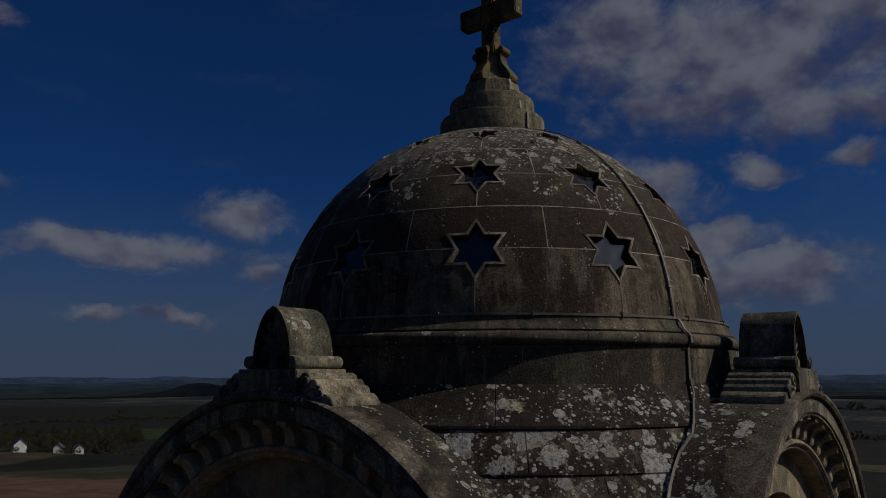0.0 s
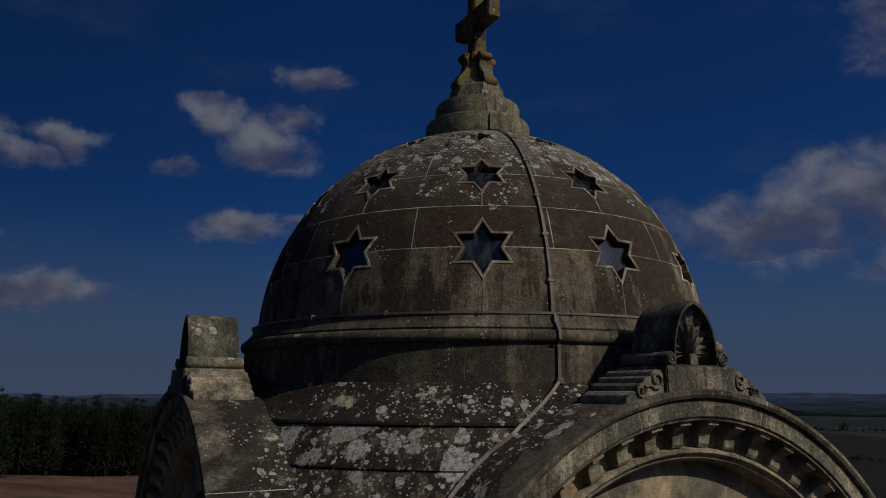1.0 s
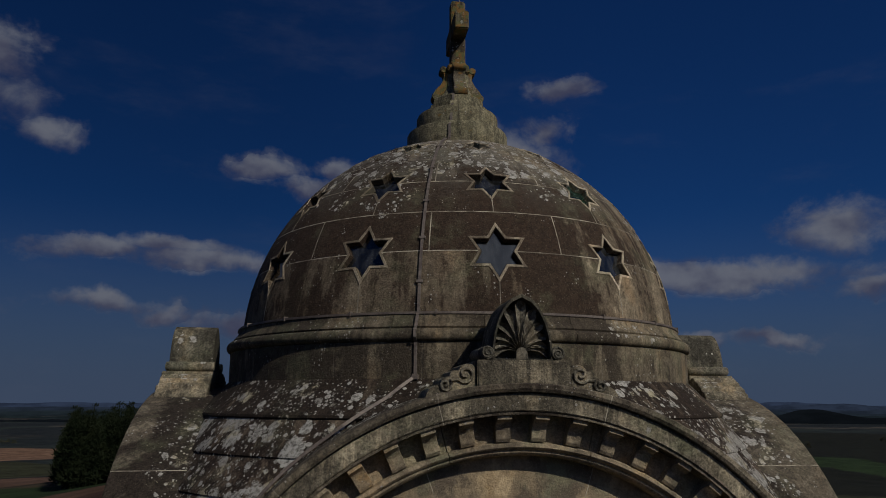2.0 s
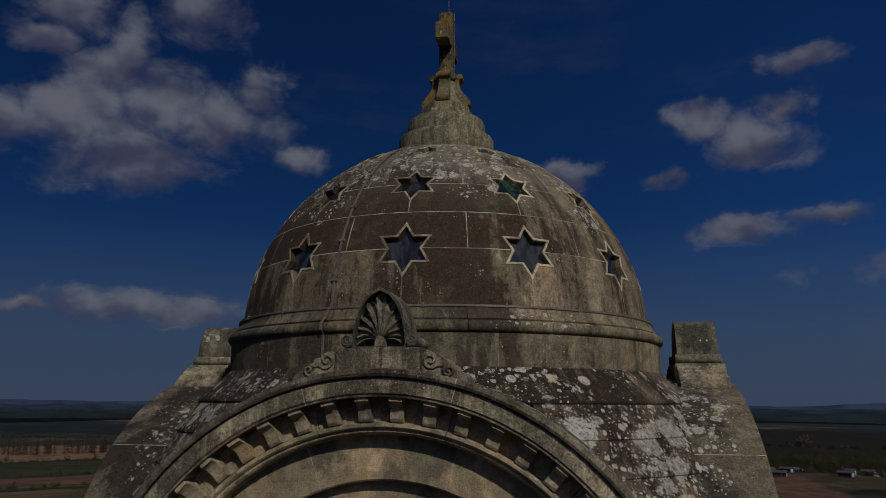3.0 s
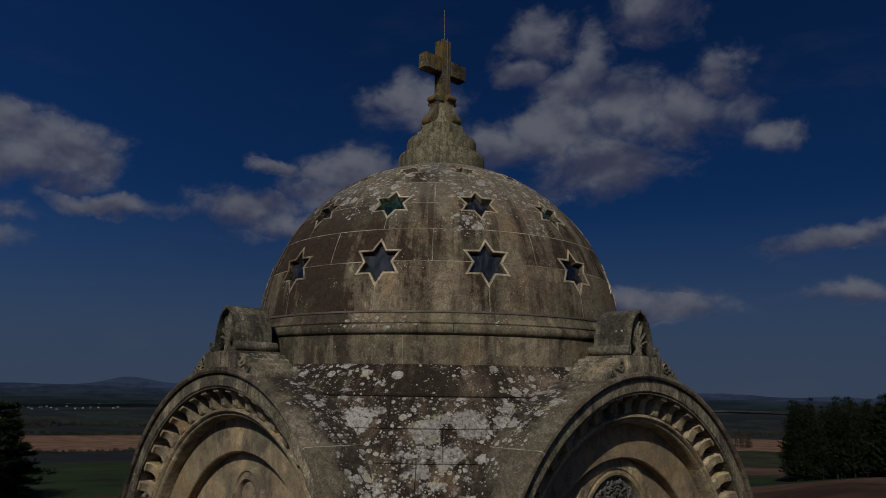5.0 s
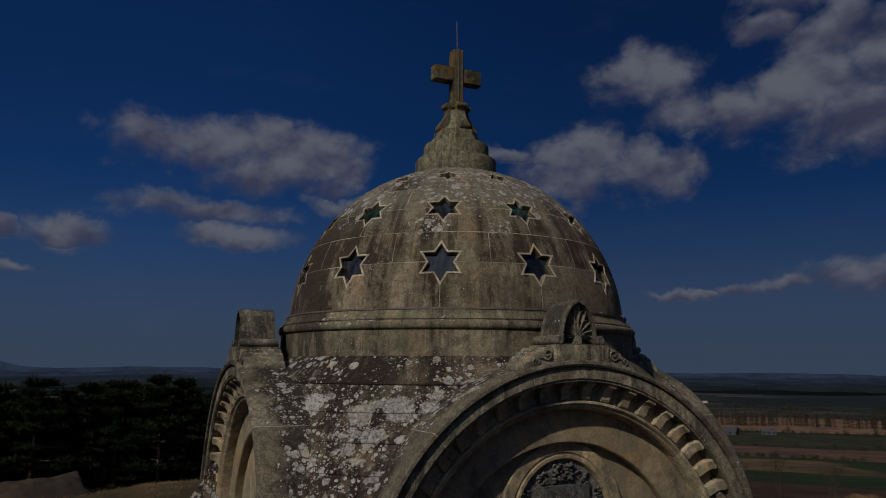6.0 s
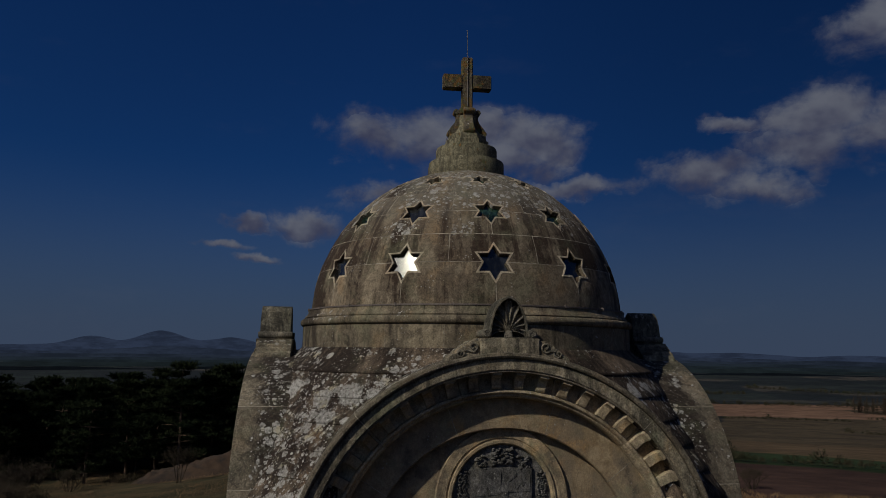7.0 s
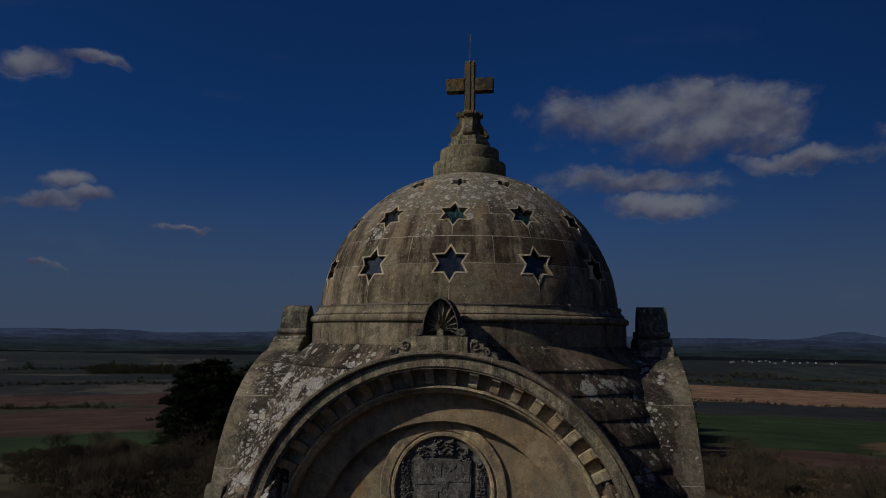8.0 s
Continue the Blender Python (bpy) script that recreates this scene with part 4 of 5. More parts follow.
part("strap", to_mesh("strap", ribbon(valley, 0.026), COPPER), conductor)
part("band", to_mesh("band", lathe([(2.465, 8.475), (2.478, 8.475), (2.478, 8.495), (2.465, 8.495)], 96), COPPER), conductor)
clip = to_mesh("clip", box(2.44, 2.484, -0.008, 0.008, 8.468, 8.510), COPPER)
for k in range(20):
    part("clip", clip, conductor, turn=5 + 18 * k)
clip = to_mesh("clip", box(-0.008, 0.014, -0.028, 0.028, -0.012, 0.012), COPPER)
for e in (68, 55, 42, 30, 20, 10):
    p = on_dome(A, e, R + 0.012)
    part("clip", clip, conductor, at=Matrix.Translation(p) @ pose(0, 0, 0, 0, -e, A))
part("knot", to_mesh("knot", box(2.54, 2.585, -0.03, 0.03, 7.92, 7.97, 0.008), COPPER), conductor, turn=A)
spine = [Vector((r * math.cos(radians(A)), r * math.sin(radians(A)), z)) for r, z in ((0.63, 10.72), (0.625, 10.90), (0.51, 10.98), (0.50, 11.06), (0.46, 11.2), (0.35, 11.26), (0.33, 11.40))]
part("strap", to_mesh("strap", ribbon(spine, 0.03), COPPER), conductor)
part("rod", to_mesh("rod", tube([(0.10, 0, 11.9), (0.10, 0, 12.78), (0.03, 0, 12.80), (0.02, 0, 13.27)], 0.006, 6), COPPER), conductor)

# ---- the land ----


def land(x, y):
    """Height of the ground: a hill top that falls to a wide vale, with hills at the rim."""
    r, a = math.hypot(x, y), math.degrees(math.atan2(y, x)) % 360.0
    s = max(0.0, r - 12.0)
    z = -0.075 * s if s < 420 else -31.5 - 18.0 * (1 - math.exp(-(s - 420) / 420.0))
    k = min(1.0, r / 120.0)
    z += k * 0.7 * noise.noise(Vector((x / 45.0, y / 45.0, 3.1))) + min(1.0, r / 900.0) * 9.0 * noise.noise(Vector((x / 520.0, y / 520.0, 0.4)))
    # the ground holds its height towards the plantation
    z += 4.1 * math.exp(-((a - 101.0) / 11.0) ** 2) * min(1.0, max(0.0, (r - 40.0) / 75.0)) * math.exp(-max(0.0, r - 200.0) / 200.0)
    z += 4.0 * math.exp(-((a - 72.0) / 10.0) ** 2 - ((r - 262.0) / 50.0) ** 2)
    # a spur of the hill in front of the pines
    for az, d, h, w in ((178.0, 49.0, 2.3, 13.0),):
        z += h * math.exp(-((x - d * math.cos(radians(az))) ** 2 + (y - d * math.sin(radians(az))) ** 2) / w ** 2)
    return z


def ground_material():
    m, n, s = material("land")
    pos = n.put("ShaderNodeNewGeometry").outputs["Position"]
    flat = n.vec("MULTIPLY", pos, (1.0, 1.0, 0.0))
    near = n.noise(flat, 0.35, 6.0, 0.7)
    wide = n.noise(flat, 0.02, 4.0, 0.6)
    fine = n.noise(flat, 3.0, 4.0, 0.7)
    col = n.mix(n.ramp(near, 0.35, 0.65), (0.088, 0.066, 0.034), (0.036, 0.036, 0.018))
    col = n.mix(n.ramp(wide, 0.42, 0.6), col, (0.055, 0.043, 0.027))
    # distant parcels: field tones with some haze blue painted in
    parcel = n.cells(n.vec("ADD", flat, n.vec("MULTIPLY", n.xyz(wide, near, 0.0), (60.0, 60.0, 0.0))), 0.0046)
    tone = n.put("ShaderNodeSeparateColor")
    n.link(parcel.outputs["Color"], tone.inputs[0])
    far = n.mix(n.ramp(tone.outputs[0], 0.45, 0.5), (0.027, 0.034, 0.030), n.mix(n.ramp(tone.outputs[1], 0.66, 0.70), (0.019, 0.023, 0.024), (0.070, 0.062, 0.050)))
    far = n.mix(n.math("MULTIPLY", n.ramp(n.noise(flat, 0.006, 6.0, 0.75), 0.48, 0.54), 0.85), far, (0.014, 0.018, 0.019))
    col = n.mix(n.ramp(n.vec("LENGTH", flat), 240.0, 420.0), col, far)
    edge = n.math("MULTIPLY", n.math("SUBTRACT", wide, 0.5), 24.0)

    def field(az, r, long, deep, a, b, skew=0.0):
        """A ploughed or sown parcel, square to the line of sight from the hill."""
        q = radians(az + skew)
        er, et = (math.cos(q), math.sin(q), 0.0), (-math.sin(q), math.cos(q), 0.0)
        c = (r * math.cos(radians(az)), r * math.sin(radians(az)))
        u = n.math("SUBTRACT", n.math("ADD", n.vec("DOT_PRODUCT", flat, et), edge), c[0] * et[0] + c[1] * et[1])
        v = n.math("SUBTRACT", n.math("ADD", n.vec("DOT_PRODUCT", flat, er), edge), c[0] * er[0] + c[1] * er[1])
        f = n.math("MULTIPLY", n.ramp(n.math("ABSOLUTE", u), long / 2 - 1.5, long / 2 + 1.5, 1.0, 0.0), n.ramp(n.math("ABSOLUTE", v), deep / 2 - 1.5, deep / 2 + 1.5, 1.0, 0.0))
        return n.mix(f, col, n.mix(n.ramp(n.math("ADD", n.math("MULTIPLY", fine, 0.3), n.math("MULTIPLY", near, 0.7)), 0.35, 0.65), a, b))

    PLOUGH, PLOUGH2 = (0.125, 0.074, 0.050), (0.095, 0.056, 0.038)
    GREEN, GREEN2 = (0.020, 0.036, 0.013), (0.026, 0.040, 0.016)
    STRAW, STRAW2 = (0.13, 0.088, 0.048), (0.085, 0.06, 0.035)
    WOODS, WOODS2 = (0.010, 0.012, 0.008), (0.018, 0.018, 0.012)
    OLIVE, OLIVE2 = (0.042, 0.044, 0.022), (0.030, 0.032, 0.017)
    DIM, DIM2 = (0.070, 0.040, 0.029), (0.050, 0.029, 0.022)
    ROUGH, ROUGH2 = (0.085, 0.064, 0.038), (0.056, 0.044, 0.027)
    BARE, BARE2 = (0.205, 0.120, 0.074), (0.15, 0.09, 0.058)
    for f in FIELDS_1 + FIELDS_2 + FIELDS_3:
        kind = {"p": (PLOUGH, PLOUGH2), "g": (GREEN, GREEN2), "s": (STRAW, STRAW2), "w": (WOODS, WOODS2), "o": (OLIVE, OLIVE2), "d": (DIM, DIM2), "r": (ROUGH, ROUGH2), "b": (BARE, BARE2)}[f[4]]
        col = field(*f[:4], *kind, f[5])
    # furrows, wet hollows and thin growth break the tone of every parcel
    patchy = n.math("MULTIPLY", n.ramp(n.noise(flat, 0.045, 6.0, 0.7, 0.4), 0.34, 0.66, 0.66, 1.30), n.ramp(n.noise(n.vec("MULTIPLY", flat, (0.35, 0.05, 0.0)), 1.0, 4.0, 0.6), 0.35, 0.65, 0.84, 1.14))
    col = n.mix(1.0, col, n.xyz(patchy, patchy, patchy), "MULTIPLY")
    n.link(col, s.inputs["Base Color"])
    s.inputs["Roughness"].default_value = 1.0
    s.inputs["Specular IOR Level"].default_value = 0.1
    bump(n, s, n.math("ADD", near, fine), 0.6, 0.25)
    return m


FIELDS_1 = [(41, 330, 200, 520, "w", 0), (10, 520, 420, 560, "w", 0), (38, 600, 500, 600, "w", 0), (62, 1050, 1000, 860, "w", 3), (84, 900, 700, 420, "w", 0), (63, 560, 260, 260, "g", 5), (66, 158, 130, 62, "o", 0), (64, 78, 100, 96, "p", 4), (80, 165, 58, 172, "p", 3), (92, 180, 110, 110, "p", -4), (99, 84, 58, 78, "p", 0), (76, 520, 220, 130, "g", 0), (72, 430, 330, 200, "w", 0)]
FIELDS_2 = [(129, 720, 560, 300, "b", 3), (129, 470, 360, 175, "o", 2), (129, 300, 230, 160, "p", -3), (126, 170, 88, 110, "g", 2), (131, 66, 100, 62, "d", 0), (145, 460, 112, 500, "r", 0), (145, 157, 60, 105, "s", 0), (137, 162, 70, 62, "s", 0), (136, 113, 70, 34, "g", 0), (146, 68, 40, 50, "d", 0), (170.3, 228, 120, 230, "g", -15.3), (161, 650, 420, 250, "b", 3)]
FIELDS_3 = [(213, 330, 170, 400, "d", 5), (219, 390, 120, 90, "o", 8), (220, 105, 60, 55, "g", 0), (211, 1080, 330, 240, "w", 0)]

turns, radii = 540, [0.0] + [3.0 * 1.0345 ** i for i in range(219)]
verts = [(0, 0, 0)]
for r in radii[1:]:
    for k in range(turns):
        a = 2 * math.pi * k / turns
        verts.append((r * math.cos(a), r * math.sin(a), land(r * math.cos(a), r * math.sin(a))))
faces = [(0, 1 + k, 1 + (k + 1) % turns) for k in range(turns)]
for i in range(len(radii) - 2):
    a, b = 1 + i * turns, 1 + (i + 1) * turns
    faces += [(a + k, b + k, b + (k + 1) % turns, a + (k + 1) % turns) for k in range(turns)]
me = bpy.data.meshes.new("ground")
me.from_pydata(verts, [], faces)
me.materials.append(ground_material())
me.shade_smooth()
tagged(new("ground", me), "hill top and patchwork of ploughed and green fields", "ground", kind="structure")



def ridge(name, r, low, rough, glow, seed, peaks=()):
    """A far ridge as a plain ring of hills that glows in painted haze blue."""
    m, n, sh = material(name + "_haze_glow")
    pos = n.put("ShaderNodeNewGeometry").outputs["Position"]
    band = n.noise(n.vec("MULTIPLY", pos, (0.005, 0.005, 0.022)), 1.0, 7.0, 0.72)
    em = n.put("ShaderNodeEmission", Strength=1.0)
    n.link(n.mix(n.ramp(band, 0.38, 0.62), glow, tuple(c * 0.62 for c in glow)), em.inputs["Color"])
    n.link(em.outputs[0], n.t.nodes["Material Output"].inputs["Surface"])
    steps = 1400
    vs, fs = [], []
    for k in range(steps):
        az = 360.0 * k / steps
        c, s_ = math.cos(radians(az)), math.sin(radians(az))
        el = low + rough * (noise.noise(Vector((c * 6, s_ * 6, seed))) + 0.5 * noise.noise(Vector((c * 17, s_ * 17, seed))) + 0.2 * noise.noise(Vector((c * 60, s_ * 60, seed))))
        for p_az, p_el, p_w in peaks:
            el += p_el * math.exp(-((az - p_az) / p_w) ** 2)
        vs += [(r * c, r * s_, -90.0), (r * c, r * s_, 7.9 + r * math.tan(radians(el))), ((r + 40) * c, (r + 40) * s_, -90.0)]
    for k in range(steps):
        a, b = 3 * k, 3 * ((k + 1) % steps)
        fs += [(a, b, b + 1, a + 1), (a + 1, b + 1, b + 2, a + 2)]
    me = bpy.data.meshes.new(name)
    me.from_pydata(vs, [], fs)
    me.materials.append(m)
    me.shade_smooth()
    return tagged(new(name, me), "distant hills on the skyline, blue haze painted as glow", "hills", kind="structure")


# farther rings glow paler and bluer, nearer ones darker, as painted haze
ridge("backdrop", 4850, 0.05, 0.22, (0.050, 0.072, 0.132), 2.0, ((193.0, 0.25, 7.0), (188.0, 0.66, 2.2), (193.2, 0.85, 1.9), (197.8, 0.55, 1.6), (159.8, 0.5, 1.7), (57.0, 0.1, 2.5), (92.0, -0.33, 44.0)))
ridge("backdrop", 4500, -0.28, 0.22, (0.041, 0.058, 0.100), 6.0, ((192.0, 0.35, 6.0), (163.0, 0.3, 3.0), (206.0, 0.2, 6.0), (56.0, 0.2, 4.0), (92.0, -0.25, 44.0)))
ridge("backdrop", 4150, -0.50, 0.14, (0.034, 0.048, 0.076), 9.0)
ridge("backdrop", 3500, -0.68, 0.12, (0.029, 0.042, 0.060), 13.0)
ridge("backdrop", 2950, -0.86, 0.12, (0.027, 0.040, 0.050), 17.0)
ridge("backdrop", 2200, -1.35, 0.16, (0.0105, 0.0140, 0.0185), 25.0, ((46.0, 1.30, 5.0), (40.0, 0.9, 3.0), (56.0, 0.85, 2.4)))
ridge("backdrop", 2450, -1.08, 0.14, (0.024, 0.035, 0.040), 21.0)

# ---- trees ----
NEEDLES = plain("pine_needles", (0.009, 0.015, 0.007), (0.020, 0.026, 0.011), 1.5, 0.95, 0.0, 0.3, 0.01, 0.05)
FAR_NEEDLES = plain("wood_needles", (0.008, 0.013, 0.006), (0.017, 0.022, 0.010), 0.5, 0.9, 0.0, 0.3, 0.01, 0.05)
BARK = plain("pine_bark", (0.16, 0.095, 0.06), (0.075, 0.055, 0.04), 6.0, 0.95)
TWIGS = plain("bare_twigs", (0.066, 0.050, 0.034), (0.038, 0.032, 0.021), 2.0, 0.95, 0.0, 0.3, 0.01, 0.1)
SCRUB = plain("dry_scrub", (0.185, 0.115, 0.060), (0.080, 0.055, 0.030), 0.5, 0.95, 0.0, 0.3, 0.01, 0.1)
BRAMBLE = plain("bramble", (0.070, 0.052, 0.032), (0.036, 0.033, 0.019), 0.4, 0.95, 0.0, 0.3, 0.01, 0.1)
SOIL = plain("bare_soil", (0.055, 0.031, 0.015), (0.016, 0.011, 0.007), 0.9, 0.97, 0.0, 0.8, 0.12)
HEDGE = plain("hedge_leaves", (0.035, 0.04, 0.02), (0.06, 0.05, 0.03), 0.3, 0.95, 0.0, 0.3, 0.01, 0.1)


class Soup:
    """Points and faces gathered for one mesh."""

    def __init__(self):
        self.v, self.f = [], []

    def tri(self, a, b, c):
        k = len(self.v)
        self.v += [a, b, c]
        self.f.append((k, k + 1, k + 2))

    def limb(self, a, b, r0, r1, steps=5):
        a, b = Vector(a), Vector(b)
        d = (b - a).normalized()
        u = d.cross(Vector((0.3, 0.9, 0.2))).normalized()
        w = d.cross(u)
        k = len(self.v)
        for p, r in ((a, r0), (b, r1)):
            self.v += [tuple(p + r * (u * math.cos(q) + w * math.sin(q))) for q in np.linspace(0, 2 * math.pi, steps, endpoint=False)]
        self.f += [(k + i, k + (i + 1) % steps, k + steps + (i + 1) % steps, k + steps + i) for i in range(steps)]

    def tuft(self, c, size, count, rnd, flat=0.6):
        """A clump of small pointed leaves."""
        for _ in range(count * 5):
            d = Vector((rnd.gauss(0, 1), rnd.gauss(0, 1), rnd.gauss(0, 1) * flat + 0.25)).normalized()
            o = Vector(c) + d * size * rnd.uniform(0.05, 0.72)
            t = Vector((rnd.gauss(0, 1), rnd.gauss(0, 1), rnd.gauss(0, 1))).normalized() * size * 0.08
            e = o + (d + Vector((0, 0, 0.4))) * size * rnd.uniform(0.2, 0.36)
            self.tri(tuple(o - t), tuple(o + t), tuple(e))

    def mesh(self, name, mat):
        me = bpy.data.meshes.new(name)
        me.from_pydata([tuple(p) for p in self.v], [], self.f)
        me.materials.append(mat)
        return me


def pine(seed, high, clumps, leaves, bare=0.16):
    """Trunk and crown meshes of a pine: whorls of limbs, clumps of needles on them, gaps between."""
    rnd = random.Random(seed)
    wood, crown = Soup(), Soup()
    bend = (rnd.uniform(-0.4, 0.4), rnd.uniform(-0.4, 0.4))
    line = [(bend[0] * (t ** 2), bend[1] * (t ** 2), high * t - 0.4) for t in np.linspace(0, 0.97, 7)]
    for i, (p, q) in enumerate(zip(line, line[1:])):
        wood.limb(p, q, 0.017 * high * (1 - i / 7), 0.017 * high * (1 - (i + 1) / 7), 7)
    levels = 10
    for k in range(levels):
        t = bare + (1 - bare) * (k + rnd.uniform(0, 0.6)) / levels
        reach = high * 0.29 * (1 - ((t - bare) / (1 - bare)) ** 1.6) ** 0.7 * rnd.uniform(0.7, 1.15) + 0.25
        if t < bare + 0.12:
            reach *= 0.9
        for j in range(5):
            if rnd.random() < 0.2:
                continue
            a = 2 * math.pi * (j / 5 + rnd.uniform(-0.09, 0.09)) + k
            base = (bend[0] * t * t, bend[1] * t * t, high * t)
            tip = (base[0] + reach * math.cos(a), base[1] + reach * math.sin(a), high * t + reach * rnd.uniform(-0.02, 0.2))
            wood.limb(base, tip, 0.05, 0.015, 4)
            for i in range(clumps):
                u = rnd.uniform(0.35, 1.08)
                c = [b + (e - b) * u for b, e in zip(base, tip)]
                c = (c[0] + rnd.gauss(0, 0.18 * reach), c[1] + rnd.gauss(0, 0.18 * reach), c[2] + rnd.gauss(0.08, 0.11))
                crown.tuft(c, high * rnd.uniform(0.05, 0.08), leaves, rnd, 0.22)
    crown.tuft(line[-1], high * 0.06, leaves * 3, rnd)
    return wood.mesh("trunk", BARK), crown.mesh("crown", NEEDLES)


KINDS = [pine(s, h, 11, 16) for s, h in ((1, 10.0), (2, 9.2), (3, 10.6), (5, 8.4))]
protos = []
for tm, cm in KINDS:
    t = tagged(new("pine_tree"), "dark green pine with a bare lower trunk on the hillside", "tree", "pines by the mound")
    part("trunk", tm, t)
    part("crown", cm, t)
    protos.append(t)
rnd = random.Random(21)
spots = []
tries = 0
while len(spots) < 120 and tries < 4000:
    tries += 1
    a, r = rnd.uniform(170, 211), rnd.uniform(62, 104)
    if a > 203:
        r = rnd.uniform(70, 92)
    p = (r * math.cos(radians(a)), r * math.sin(radians(a)))
    if all(math.hypot(p[0] - q[0], p[1] - q[1]) > 2.4 for q in spots):
        spots.append(p)
for i, (x, y) in enumerate(spots):
    low = 0.6 if math.degrees(math.atan2(y, x)) % 360 > 202 else 0.0
    m = Matrix.Translation((x, y, land(x, y) - low)) @ pose(0, 0, 0, 0, 0, rnd.uniform(0, 360))
    if i < 4:
        protos[i].matrix_basis = m
    else:
        copy_thing(protos[i % 4], m)


def far_wood(name, label, places, high, mat, seed, slim=0.17, bare=0.12):
    """A far wood as one thing: many small trees, each a stem and ragged tiers of leaves."""
    rnd, s = random.Random(seed), Soup()
    for x, y in places:
        z, h = land(x, y), high * rnd.uniform(0.7, 1.1)
        s.limb((x, y, z - 0.5), (x, y, z + h * 0.95), h * 0.014, h * 0.004, 4)
        for k in range(9):
            t = bare + (0.95 - bare) * (k / 8) ** 0.8
            w = h * slim * (1.05 - ((t - bare) / (1.02 - bare)) ** 1.5)
            for j in range(4):
                a = rnd.uniform(0, 2 * math.pi)
                s.tuft((x + w * 0.6 * math.cos(a), y + w * 0.6 * math.sin(a), z + h * t), w * 0.85 + 0.035 * h, 5, rnd)
    return tagged(new(name, s.mesh(name, mat)), label, "woodland", kind="stuff")


def strewn(count, a0, a1, r0, r1, seed):
    rnd = random.Random(seed)
    out = []
    for _ in range(count):
        a, r = radians(rnd.uniform(a0, a1)), rnd.uniform(r0, r1)
        out.append((r * math.cos(a), r * math.sin(a)))
    return out


far_wood("pine_wood", "dark pine plantation beyond the ploughed field", strewn(340, 82.5, 95, 206, 285, 5), 19.5, FAR_NEEDLES, 6, 0.17)
far_wood("pine_wood", "dark pine plantation beyond the ploughed field", strewn(900, 94.0, 110, 134, 215, 25), 13.0, FAR_NEEDLES, 26, 0.17)
far_wood("pine_wood", "dark pine wood below the hill", strewn(220, 169, 206, 105, 150, 7), 10.5, FAR_NEEDLES, 8, 0.26)
far_wood("far_wood", "distant dark belt of trees", strewn(200, 60, 82, 470, 620, 9) + strewn(120, 36, 50, 420, 700, 10) + strewn(70, 62, 71, 300, 345, 14), 8.0, HEDGE, 11, 0.4)
far_wood("tree_belt", "row of tall bare trees along a field", strewn(290, 114, 143, 640, 664, 12), 13.0, TWIGS, 13, 0.11, 0.10)
far_wood("far_wood", "distant dark wood on a slope", strewn(130, 205, 214, 900, 1150, 15), 12.0, HEDGE, 16, 0.4)


def hedge(places, name="hedgerow", label="far hedgerow with scattered bare trees"):
    """Lines of bushes and small trees along field edges, (azimuth, radius) to (azimuth, radius)."""
    rnd, s = random.Random(len(places) * 7), Soup()
    for a0, r0, a1, r1, h in places:
        p = [r0 * math.cos(radians(a0)), r0 * math.sin(radians(a0))]
        q = [r1 * math.cos(radians(a1)), r1 * math.sin(radians(a1))]
        n = int(math.dist(p, q) / (h * 0.6)) + 1
        for i in range(min(n, 260)):
            t = (i + rnd.random()) / n
            x, y = p[0] + (q[0] - p[0]) * t + rnd.gauss(0, 0.8), p[1] + (q[1] - p[1]) * t + rnd.gauss(0, 0.8)
            k = h * rnd.uniform(0.5, 1.0) * (1.9 if rnd.random() < 0.06 else 1)
            s.tuft((x, y, land(x, y) + k * 0.35), k * 0.8, 14, rnd)
            s.tuft((x, y, land(x, y) + k * 0.75), k * 0.5, 8, rnd)
    return tagged(new(name, s.mesh(name, HEDGE)), label, "hedge", kind="stuff")


hedge([(60, 440, 84, 430, 4), (116, 560, 142, 560, 2.6), (120, 385, 143, 380, 1.8), (125, 205, 140, 214, 1.5), (143, 525, 172, 530, 2.0), (116, 900, 176, 860, 5), (150, 1200, 176, 1000, 7), (112, 1100, 150, 1400, 7), (137, 104, 151, 100, 1.3), (149, 100, 152, 195, 1.5)])
hedge([(213, 345, 222, 450, 1.8), (205, 640, 236, 700, 5), (5, 700, 50, 650, 6), (3, 1300, 52, 1200, 8), (204, 1300, 236, 1250, 8), (56, 1000, 84, 900, 8), (60, 245, 72, 252, 2)])


def bush(seed, high, spread, count):
    """A bare bush: stems that fork twice into fine twigs."""
    rnd, s = random.Random(seed), Soup()
    for _ in range(count):
        a, lean = rnd.uniform(0, 2 * math.pi), rnd.uniform(0.1, spread)
        p = Vector((0.15 * math.cos(a), 0.15 * math.sin(a), -0.2))
        q = p + Vector((lean * math.cos(a), lean * math.sin(a), 1.0)).normalized() * high * rnd.uniform(0.45, 0.6)
        s.limb(p, q, 0.028, 0.016, 4)
        for _ in range(7):
            w = q + Vector((rnd.gauss(0, 0.5), rnd.gauss(0, 0.5), rnd.uniform(0.5, 1.0))).normalized() * high * rnd.uniform(0.25, 0.4)
            s.limb(q, w, 0.012, 0.007, 3)
            for _ in range(7):
                e = w + Vector((rnd.gauss(0, 0.6), rnd.gauss(0, 0.6), rnd.uniform(0.2, 1.0))).normalized() * high * rnd.uniform(0.12, 0.25)
                s.limb(w, e, 0.007, 0.003, 3)
    return s.mesh("bush", TWIGS)


